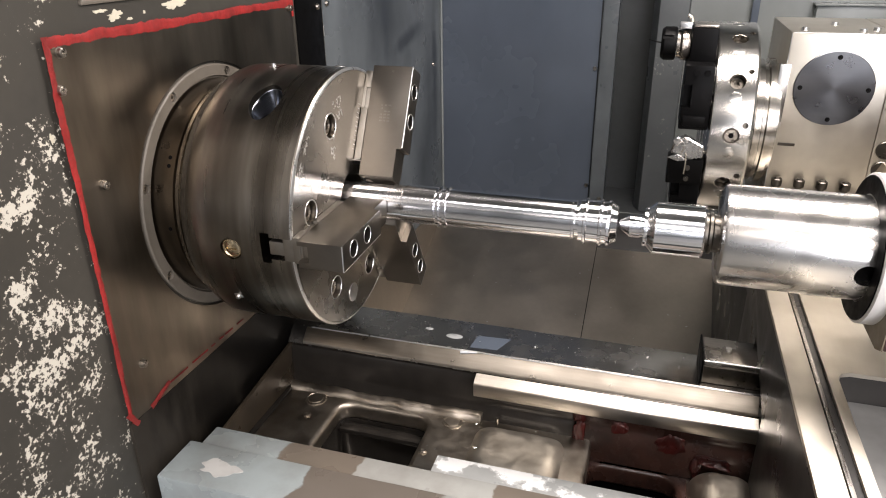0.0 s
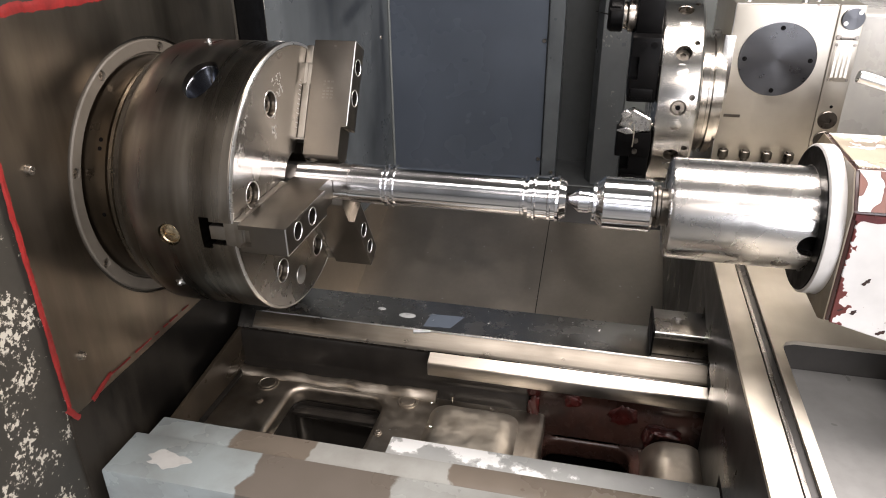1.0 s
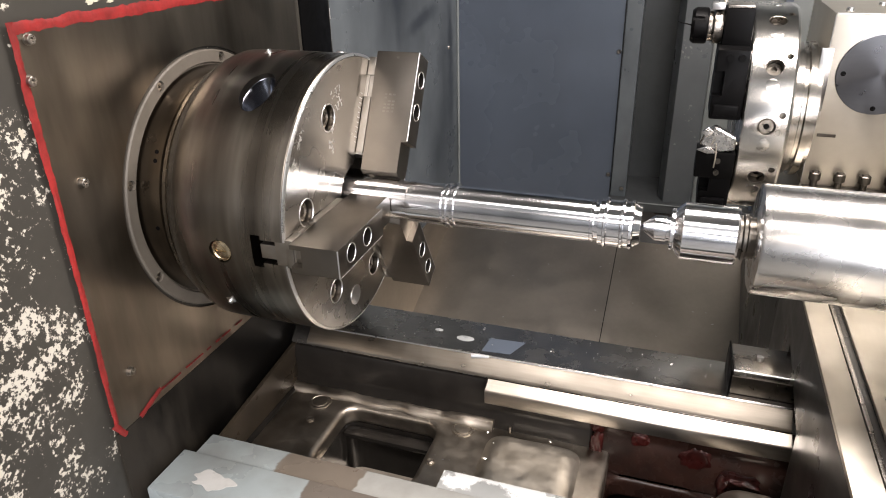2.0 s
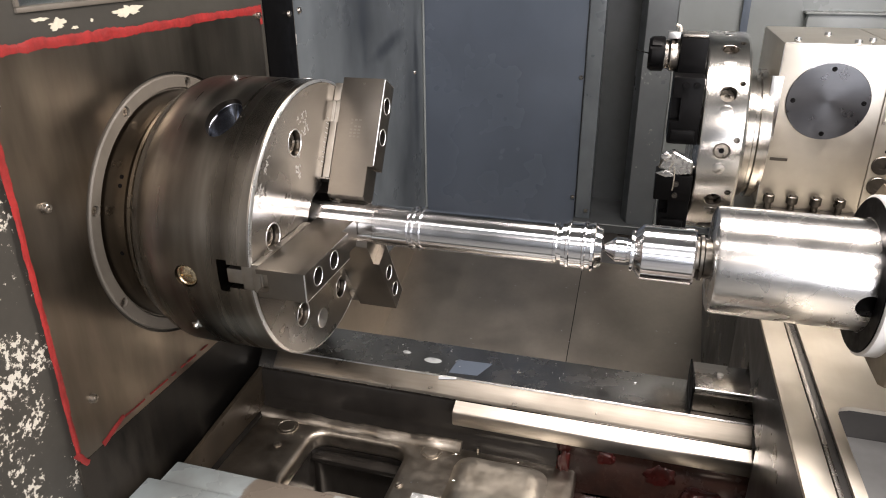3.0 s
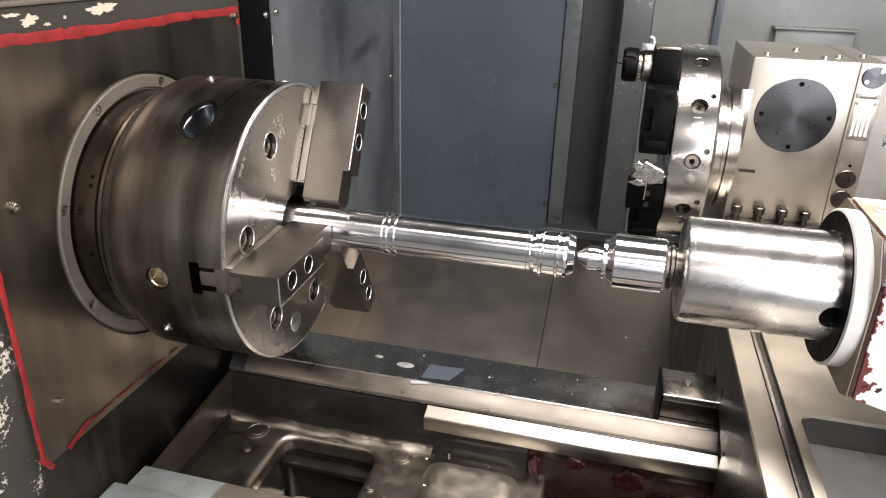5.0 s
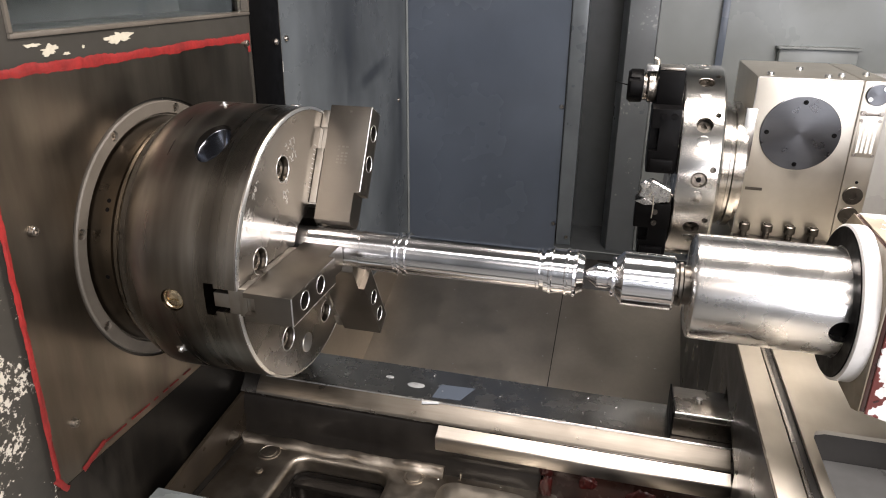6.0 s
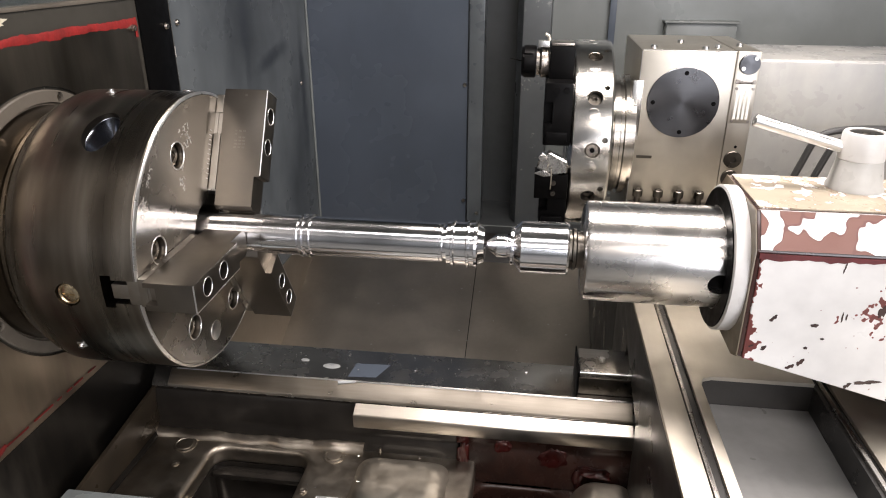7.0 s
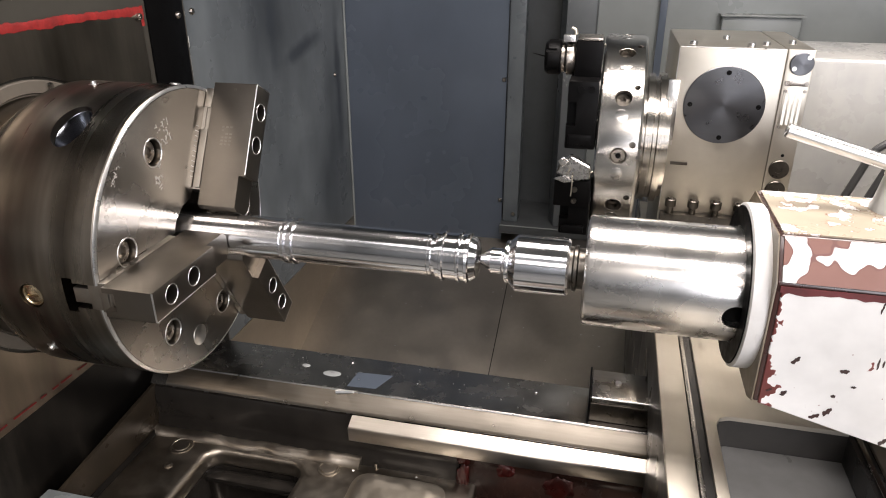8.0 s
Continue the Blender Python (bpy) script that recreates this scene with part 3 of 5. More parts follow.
# Left shop wall in darker concrete so the chuck reflects a dark side.
wall("wall_shop_left", box(-6.1, -6.0, -7, 4, -1.1, 3.4), M_CONCRETE, "unseen shop wall")
wall("wall_shop_right", box(8.0, 8.1, -7, 4, -1.1, 3.4), M_SHOP, "unseen shop wall")
wall("wall_shop_back", box(-6, 8, 4.0, 4.1, -1.1, 3.4), M_SHOP, "unseen shop wall behind the machine")
wall("ceiling_shop", box(-6, 8, -7, 4, 3.4, 3.5), M_SHOP, "pale shop ceiling")


# ---- headstock cover plate ----
def cover_plate():
    t = thing("cover_plate", "stained stainless cover plate round the spindle with red painted edges", "cover plate", (-0.25, 0, 0))
    hole = lathe([(-0.05, 0), (-0.05, 0.214), (0.05, 0.214), (0.05, 0)], 96)
    sheet = cut(box(-0.006, 0.0, -0.312, 0.31, -0.285, 0.285, 0.001, 1), hole)
    part("sheet", sheet, M_PLATE, t)
    rng = random.Random(4)

    def stroke(a, b, wide, n, gaps=()):
        """A hand-brushed line of paint with an uneven width."""
        bm = bmesh.new()
        a, b = Vector(a), Vector(b)
        side = Vector((0, -(b - a).z, (b - a).y)).normalized()
        prev, w1, w2, d1, d2 = None, 1.0, 1.0, 1.0, 1.0
        for i in range(n + 1):
            p = a.lerp(b, i / n)
            d1 = 0.95 * d1 + 0.05 * rng.uniform(-0.6, 2.6)
            d2 = 0.95 * d2 + 0.05 * rng.uniform(-0.6, 2.4)
            w1 = max(0.12, 0.72 * w1 + 0.28 * (d1 + rng.uniform(-0.4, 0.4)))
            w2 = max(0.12, 0.72 * w2 + 0.28 * (d2 + rng.uniform(-0.4, 0.4)))
            if any(lo < i / n < hi for lo, hi in gaps):
                prev = None
                continue
            cur = [bm.verts.new((p + side * wide * w1).to_tuple()), bm.verts.new((p + Vector((0.0014, 0, 0))).to_tuple()), bm.verts.new((p - side * wide * w2).to_tuple())]
            if prev:
                bm.faces.new((prev[0], prev[1], cur[1], cur[0]))
                bm.faces.new((prev[1], prev[2], cur[2], cur[1]))
            prev = cur
        return bm
    for piece in islands(stroke((0.0008, -0.315, 0.284), (0.0008, 0.312, 0.282), 0.0070, 330)):
        part("paint_line", piece, M_RED, t, "red brushed paint line")
    for piece in islands(stroke((0.0008, -0.312, 0.292), (0.0008, -0.316, -0.268), 0.0048, 300)):
        part("paint_line", piece, M_RED, t, "red brushed paint line")
    for piece in islands(stroke((0.0008, 0.309, 0.29), (0.0008, 0.309, 0.255), 0.005, 30)):
        part("paint_line", piece, M_RED, t, "red brushed paint line")
    for piece in islands(stroke((0.0012, -0.272, -0.284), (0.0012, -0.222, -0.268), 0.0052, 40)):
        part("paint_line", piece, M_RED, t, "red paint dab")
    for piece in islands(stroke((0.0012, -0.222, -0.270), (0.0012, 0.0, -0.272), 0.0022, 140, ((0.22, 0.27), (0.48, 0.52), (0.58, 0.63), (0.70, 0.72), (0.84, 0.90)))):
        part("paint_line", piece, M_REDFAINT, t, "thin broken red paint line")
    for piece in islands(stroke((0.0012, -0.322, -0.262), (0.0012, -0.304, -0.292), 0.0048, 24)):
        part("paint_line", piece, M_RED, t, "red paint dab")
    for y, z in ((-0.293, 0.271), (-0.269, 0.089), (-0.270, -0.202), (0.297, 0.272), (-0.306, 0.226), (0.297, 0.03)):
        s = part("screw", merge(lathe([(0.0, 0), (0.0, 0.0075), (0.0012, 0.0075), (0.0015, 0.0062), (0.0062, 0.0060), (0.0068, 0.0052), (0.0068, 0.003), (0.0035, 0.003), (0.0035, 0)], 20)), M_BOLT, t, "socket screw with washer")
        s.location = (0, y, z)
    return t


cover_plate()


def wall_window():
    t = thing("headstock_window", "aluminium framed window in the headstock wall above the plate", "window", (-0.256, 0.045, 0.47))
    y0, y1, z0, z1 = -0.28, 0.28, -0.145, 0.15
    f = 0.0032
    for b in (box(-0.02, 0.004, y0 - f, y1 + f, z0 - f, z0 + f, 0.002), box(-0.02, 0.004, y0 - f, y1 + f, z1 - f, z1 + f, 0.002), box(-0.02, 0.004, y0 - f, y0 + f, z0 + f, z1 - f, 0.002), box(-0.02, 0.004, y1 - f, y1 + f, z0 + f, z1 - f, 0.002)):
        part("frame_bar", b, M_FLANGE, t, "dull grey frame bar")
    p = part("pane", box(-0.014, -0.010, y0 + f, y1 - f, z0 + f, z1 - f), M_GLASS, t, "clear glass pane")
    p.visible_shadow = False
    part("inner_box", cut(box(-0.16, -0.022, y0 - 0.004, y1 + 0.004, z0 - 0.004, z1 + 0.004), box(-0.15, 0.0, y0, y1, z0, z1)), M_RECESS, t, "inner box behind the pane, shade painted in")
    part("rail", rod((-0.09, y0, z0 + 0.07), (-0.09, y1, z0 + 0.10), 0.02, seg=16), M_BLACK, t, "added dark bar behind the pane")
    return t


wall_window()


def wall_bolt(p, nrm, r=0.007):
    t = tagged(part("panel_bolt", rod((0, 0, 0), (0.006, 0, 0), r, r * 0.8, 12, 0.001), M_BOLT), "small steel panel bolt in the grey sheet wall", "bolt", "panel bolts")
    t.matrix_world = Matrix.Translation(p) @ Vector(nrm).to_track_quat("X", "Z").to_matrix().to_4x4()


for p, n in (((-0.262, 0.488, 0.265), (1, 0, 0)), ((-0.252, 0.423, 0.264), (1, 0, 0)), ((0.262, 1.349, 0.0), (0, -1, 0)), ((0.262, 1.349, -0.40), (0, -1, 0)), ((0.31, 1.334, -0.44), (0, -1, 0)), ((-0.245, 1.20, 0.02), (1, 0, 0))):
    wall_bolt(p, n)


# ---- spindle flange and chuck ----
JAWS = (-29, 91, 211)


def spindle_flange():
    t = thing("spindle_flange", "grey steel flange ring with socket screws behind the chuck", "flange", (-0.25, 0, 0))
    ring = lathe([(-0.04, 0.15), (-0.04, 0.209), (0.0, 0.209), (0.002, 0.207), (0.002, 0.19), (-0.002, 0.188), (-0.002, 0.15)], 96)
    cuts = []
    for k in range(8):
        a = radians(-16.5 + 45 * k)
        c = (0, -0.199 * math.sin(a), 0.199 * math.cos(a))
        cuts.append(rod((-0.008, *c[1:]), (0.02, *c[1:]), 0.0078, seg=16))
    part("ring", cut(ring, *cuts), M_FLANGE, t)
    for k in range(8):
        a = radians(-16.5 + 45 * k)
        s = part("screw", lathe([(-0.008, 0), (-0.008, 0.0065), (-0.002, 0.0065), (-0.001, 0.0055), (-0.001, 0.003), (-0.005, 0.003), (-0.005, 0)], 16), M_BOLT, t)
        s.location = (0, -0.199 * math.sin(a), 0.199 * math.cos(a))
    return t


spindle_flange()


def socket_screw(name, r, parent, place, m=None, depth=0.010):
    """A socket head cap screw, head towards +x, in a hexagon drive."""
    head = lathe([(-depth, 0), (-depth, r), (-0.0015, r), (0, r - 0.0015), (0, 0)], 28)
    hexa = prism([(r * 0.56 * math.cos(radians(60 * i)), r * 0.56 * math.sin(radians(60 * i))) for i in range(6)], "x", -depth * 0.7, 0.01)
    s = part(name, cut(head, hexa), M_BOLT, parent, "socket head screw")
    s.matrix_local = Matrix.Translation(place) @ (m or Matrix())
    return s


def chuck():
    t = thing("lathe_chuck", "large oily steel three-jaw lathe chuck", "chuck")
    prof = [(-0.1925, 0.06), (-0.1925, 0.187), (-0.188, 0.200), (-0.172, 0.209), (-0.165, 0.2118), (-0.150, 0.2125), (-0.060, 0.2125), (-0.058, 0.2122), (-0.004, 0.2122), (0.0, 0.2085), (0.0, 0.047), (-0.005, 0.045), (-0.12, 0.045), (-0.12, 0.0)]
    part("neck", lathe([(-0.252, 0), (-0.252, 0.186), (-0.212, 0.186), (-0.210, 0.182), (-0.2062, 0.182), (-0.2062, 0)], 128), M_NECK, t, "dark brown spindle neck", 30)
    part("ridge", lathe([(-0.206, 0), (-0.206, 0.182), (-0.204, 0.1905), (-0.198, 0.1915), (-0.196, 0.187), (-0.1927, 0.187), (-0.1927, 0)], 128), M_RIDGE, t, "bright ridge behind the body", 30)
    for a in (58, 62, 92, 150, 210, 268, 300, 330):
        p = part("neck_hole", lathe([(0, 0), (0, 0.0032), (0.0008, 0.0032), (0.0008, 0)], 12), M_BLACK, t, "small dark hole in the neck")
        p.matrix_local = turned(a, -0.222) @ Matrix.Translation((0, 0, 0.1858)) @ Matrix.Rotation(radians(-90), 4, "Y")
    body = lathe([(-0.1925, 0.0)] + prof, 160)
    cuts = []
    # radial sockets round the body
    for a in (31, 151, 271):
        c = shift(rod((0, 0, 0.176), (0, 0, 0.25), 0.0215, 0.0222, 40), Matrix.Diagonal((1.06, 1.68, 1, 1)))
        cuts.append(shift(c, turned(a, -0.078)))
    for a in (94, 214, -26):
        cuts.append(shift(rod((0, 0, 0.203), (0, 0, 0.25), 0.0172, seg=32), turned(a, -0.101)))
    for a in (0, 120, 240):
        cuts.append(shift(rod((0, 0, 0.207), (0, 0, 0.25), 0.008, seg=20), turned(a + 1, -0.12)))
    # jaw slots: narrow neck and wide foot
    for a in JAWS:
        cuts.append(shift(box(-0.036, 0.01, -0.0195, 0.0145, 0.03, 0.25), turned(a)))
        cuts.append(shift(box(-0.050, -0.0355, -0.0265, 0.0205, 0.03, 0.25), turned(a)))
    # face screw pockets
    spots = []
    for a in JAWS:
        for off in (-12, 54):
            spots.append((0.152, a + off))
    for r, a in spots:
        p = turned(a) @ Vector((0, 0, r))
        cuts.append(rod((-0.024, p.y, p.z), (0.02, p.y, p.z), 0.0182, seg=32))
    part("body", cut(body, *cuts), M_CHUCK, t, sharp=30)
    fc = []
    for a in JAWS:
        fc.append(shift(box(-0.02, 0.02, -0.0197, 0.0147, 0.02, 0.25), turned(a)))
    for r, a in spots:
        p = turned(a) @ Vector((0, 0, r))
        fc.append(rod((-0.02, p.y, p.z), (0.02, p.y, p.z), 0.0184, seg=32))
    back = lathe([(0.0012, 0.049), (0.0012, 0.2075), (0.0, 0.2075), (0.0, 0.049), (0.0012, 0.049)], 160)
    for piece in islands(cut(back, *fc)):
        part("face_sector", piece, M_FACE, t, "bright ground front face")
    rim = lathe([(-0.0012, 0.2128), (0.0006, 0.2110), (0.0014, 0.2086), (0.0004, 0.2080), (-0.0012, 0.2128)], 160)
    for piece in islands(cut(rim, *[shift(box(-0.02, 0.02, -0.0197, 0.0147, 0.02, 0.25), turned(a)) for a in JAWS])):
        part("edge_chamfer", piece, M_ALU, t, "bright turned edge of the face")
    for r, a in spots:
        p = turned(a) @ Vector((0, 0, r))
        socket_screw("face_screw", 0.0158, t, (-0.007, p.y, p.z), turned(a))
        w = part("pocket_rim", lathe([(0.0008, 0.0180), (0.0017, 0.0184), (0.0017, 0.0198), (0.0012, 0.0202)], 32), M_ALU, t, "bright chamfer round a screw pocket")
        w.location = (0, p.y, p.z)
    p = turned(171) @ Vector((0, 0, 0.166))
    q = part("plug", lathe([(0.0012, 0), (0.0012, 0.0165), (0.0022, 0.0165), (0.0026, 0.0155), (0.0026, 0)], 28), M_ALU, t, "flat round plug")
    q.location = p
    for a in (31, 151, 271):
        b = part("pinion_drive", cut(lathe([(0.0, 0), (0.0, 0.0092), (0.003, 0.0092), (0.005, 0.0080), (0.005, 0)], 24), box(0.001, 0.03, -0.0045, 0.0045, -0.0045, 0.0045)), M_BOLT, t, "square key drive in its socket")
        oval = Matrix.Diagonal((1.06, 1.68, 1, 1)) @ Matrix.Translation((0, 0, 0.1765)) @ Matrix.Rotation(radians(-90), 4, "Y")
        b.matrix_local = turned(a, -0.078) @ Matrix.Translation((0, 0, 0.1765)) @ Matrix.Rotation(radians(-90), 4, "Y")
        # Sleeve added dark and bluish: shade and blue sheen put into the colour.
        b = part("socket_sleeve", shift(lathe([(0.0, 0.0095), (0.001, 0.0118), (0.020, 0.0190), (0.0255, 0.0206), (0.026, 0.0212), (0.0, 0.0212), (0.0, 0.0095)], 40), turned(a, -0.078) @ oval), M_SLEEVE, t, "added sleeve, shade and blue sheen painted into the key socket")
    for a in (94, 214, -26):
        b = part("lock_screw", cut(lathe([(0.0, 0), (0.0, 0.0165), (0.0045, 0.0165), (0.006, 0.0150), (0.0062, 0.0135), (0.0048, 0.0125), (0.0058, 0.0105), (0.0066, 0.006), (0.0068, 0)], 32), box(0.0045, 0.03, -0.0013, 0.0013, -0.0085, 0.0085)), M_BRASS, t, "slotted brass lock screw")
        b.matrix_local = turned(a, -0.101) @ Matrix.Translation((0, 0, 0.204)) @ Matrix.Rotation(radians(-90), 4, "Y")
    b = part("edge_plug", lathe([(0, 0), (0, 0.009), (0.003, 0.0088), (0.0045, 0.006), (0.0045, 0)], 18), M_ALU, t, "small bright plug near the face")
    b.matrix_local = turned(-17, -0.035) @ Matrix.Translation((0, 0, 0.2105)) @ Matrix.Rotation(radians(-90), 4, "Y")
    for a in (0, 120, 240):
        b = part("grease_nipple", lathe([(0.0, 0), (0.0, 0.0075), (0.005, 0.0075), (0.006, 0.004), (0.010, 0.0035), (0.011, 0)], 16), M_ALU, t, "small bright grease screw")
        b.matrix_local = turned(a + 1, -0.12) @ Matrix.Translation((0, 0, 0.207)) @ Matrix.Rotation(radians(-90), 4, "Y")
    # base jaws in the slots
    for a in JAWS:
        bj = merge(box(-0.037, -0.0135, -0.0125, 0.0085, 0.06, 0.2105, 0.0015), box(-0.0145, 0.016, -0.0178, 0.0128, 0.06, 0.2105, 0.0015), box(-0.0495, -0.042, -0.021, 0.015, 0.06, 0.165, 0.0015), box(-0.014, 0.006, -0.0195, 0.0145, 0.06, 0.2115, 0.001))
        bj = merge(bj, box(0.0162, 0.0296, -0.0122, 0.0122, 0.06, 0.2105, 0.001))
        bj = merge(bj, box(0.002, 0.0132, -0.0212, 0.0192, 0.184, 0.2125, 0.001), box(0.002, 0.0132, -0.0225, 0.0192, 0.062, 0.150, 0.001))
        teeth = [box(0.015, 0.0185, -0.0145, 0.0145, 0.064 + 0.006 * k, 0.067 + 0.006 * k) for k in range(23)]
        o = part("base_jaw", merge(bj, *teeth), M_BASEJAW, t, "grey serrated base jaw")
        o.matrix_local = turned(a)
    # hardened top jaws
    for a in JAWS:
        outline = [(-0.0215, 0.222), (0.0195, 0.222), (0.0195, 0.040), (0.012, 0.0315), (-0.012, 0.0315), (-0.0215, 0.037)]
        jaw = prism(outline, "x", 0.0135, 0.083, 0.0016, 2)
        jc = [box(0.073, 0.1, -0.05, 0.05, 0.0, 0.084)]
        for r in (0.135, 0.185):
            jc.append(rod((0.048, 0, r), (0.1, 0, r), 0.0125, seg=28))
        jc.append(box(0.0, 0.030, -0.0125, 0.0125, 0.02, 0.24))
        j = part("top_jaw", cut(jaw, *jc), M_JAW, t, "ground steel top jaw", 25)
        j.matrix_local = turned(a)
        if a == JAWS[0]:
            rng = random.Random(6)
            stamp = [box(0.036 + 0.0065 * (k % 3), 0.0395 + 0.0065 * (k % 3) + 0.001 * rng.random(), -0.0219, -0.0214, 0.128 + 0.0052 * (k // 3), 0.1305 + 0.0052 * (k // 3)) for k in range(18) if rng.random() < 0.8]
            stamp.append(box(0.047, 0.051, -0.0219, -0.0214, 0.211, 0.214))
            part("jaw_stamp", merge(*stamp), M_STAMP, j, "worn stamped marks past reading")["kind"] = "stuff"
        # Bright rods added along the jaw edges as painted highlights.
        part("edge_glint", rod((0.0822, -0.0207, 0.086), (0.0822, -0.0207, 0.2205), 0.0011, seg=8), M_ALU, j, "bright rod painting an edge highlight")
        part("edge_glint", rod((0.0822, -0.0205, 0.2212), (0.0822, 0.0187, 0.2212), 0.0011, seg=8), M_ALU, j, "bright rod painting an edge highlight")
        for r in (0.135, 0.185):
            part("bore_rim", lathe([(0.0826, 0.0122), (0.0834, 0.0126), (0.0834, 0.0134), (0.0828, 0.0138)], 28), M_ALU, j, "bright chamfer of a screw bore").location = (0, 0, r)
            # Screw and lining darkened: the shade inside the bore is put into the colour.
            socket_screw("jaw_screw", 0.0112, j, (0.058, 0, r), None, 0.009).data.materials[0] = M_DARKSTEEL
            w = part("bore_shade", lathe([(0.0485, 0.0116), (0.0812, 0.0116), (0.0818, 0.0123), (0.0485, 0.0123), (0.0485, 0.0116)], 28), M_OILSHADE, j, "added dark lining, shade painted into a screw bore")
            w.location = (0, 0, r)
    # engraved lettering, worn past reading, and graduation lines
    rng = random.Random(2)

    def ink(bars):
        return merge(*[shift(box(0.0012, 0.0016, -w / 2, w / 2, -h / 2, h / 2), turned(a) @ Matrix.Translation((0, s, r))) for a, r, s, w, h in bars])
    bars = []
    # rim text, an emblem beside the screw and two short stamps
    for a0, a1, r0, r1, n in ((44, 52, 0.190, 0.199, 16), (56, 66, 0.190, 0.199, 18), (7, 17, 0.146, 0.178, 34), (28, 36, 0.104, 0.124, 16), (24, 27, 0.128, 0.136, 6)):
        for _ in range(n):
            long = rng.random() < 0.5
            bars.append((rng.uniform(a0, a1), rng.uniform(r0, r1), 0, 0.0011 if long else rng.uniform(0.002, 0.005), rng.uniform(0.002, 0.006) if long else 0.0010))
    part("lettering", ink(bars), M_MARK, t, "worn engraved marks past reading")["kind"] = "stuff"
    part("graduation", ink([(-27, 0.078 + 0.0075 * k, -0.0255, 0.006 + 0.003 * (k % 2), 0.0009) for k in range(11)]), M_MARK, t, "engraved graduation lines")["kind"] = "stuff"
    return t


chuck()


# ---- workpiece and tailstock centre ----
def workpiece():
    t = thing("steel_shaft", "bright turned steel shaft with grooved collars held in the chuck", "shaft")
    part("bar", lathe([(-0.08, 0), (-0.08, 0.0295), (0.095, 0.0295), (0.0965, 0.031), (0.150, 0.031), (0.1515, 0.0285), (0.1515, 0)], 96), M_SHAFT, t, "", 20)
    part("collar", lathe([(0.1515, 0), (0.1515, 0.028), (0.1535, 0.028), (0.1545, 0.0335), (0.1585, 0.0335), (0.1595, 0.0295), (0.1640, 0.0295), (0.1655, 0.0335), (0.1700, 0.0335), (0.1710, 0.030), (0.1710, 0)], 96), M_SHAFT, t, "double ring collar", 20)
    part("middle_bar", lathe([(0.171, 0), (0.171, 0.030), (0.366, 0.030), (0.3675, 0.0285), (0.3675, 0)], 96), M_SHAFT, t, "long plain middle length", 20)
    part("end_collar", lathe([(0.3675, 0), (0.3675, 0.0300), (0.3710, 0.0300), (0.3718, 0.0262), (0.3770, 0.0262), (0.3778, 0.0325), (0.3835, 0.0325), (0.3848, 0.0352), (0.3880, 0.0352), (0.3893, 0.0325), (0.4060, 0.0325), (0.4075, 0.0352), (0.4105, 0.0352), (0.4115, 0.0325), (0.4115, 0)], 96), M_SHAFT, t, "stepped ring collar", 20)
    part("end_taper", lathe([(0.4115, 0), (0.4115, 0.0325), (0.4175, 0.0325), (0.4188, 0.0350), (0.4225, 0.0345), (0.4240, 0.0315), (0.4325, 0.0268), (0.4330, 0.0255), (0.4330, 0.006), (0.426, 0)], 96), M_SHAFT, t, "chamfered shaft end", 20)
    return t


workpiece()


CHIPS = [(0.819, -0.036, 0.004, 0.005), (0.871, -0.043, 0.005, 0.003), (0.814, -0.081, 0.005, 0.003), (0.864, -0.099, 0.004, 0.006), (0.866, -0.077, 0.003, 0.002), (0.952, -0.123, 0.015, 0.004), (0.891, 0.040, 0.0015, 0.006), (0.902, -0.029, 0.0012, 0.007), (0.907, -0.028, 0.001, 0.005), (0.948, -0.017, 0.005, 0.010), (0.798, -0.079, 0.003, 0.002), (0.884, -0.062, 0.003, 0.0015), (0.929, -0.130, 0.004, 0.005), (0.852, -0.107, 0.005, 0.004), (1.01, -0.06, 0.006, 0.004), (0.985, -0.145, 0.006, 0.004)]


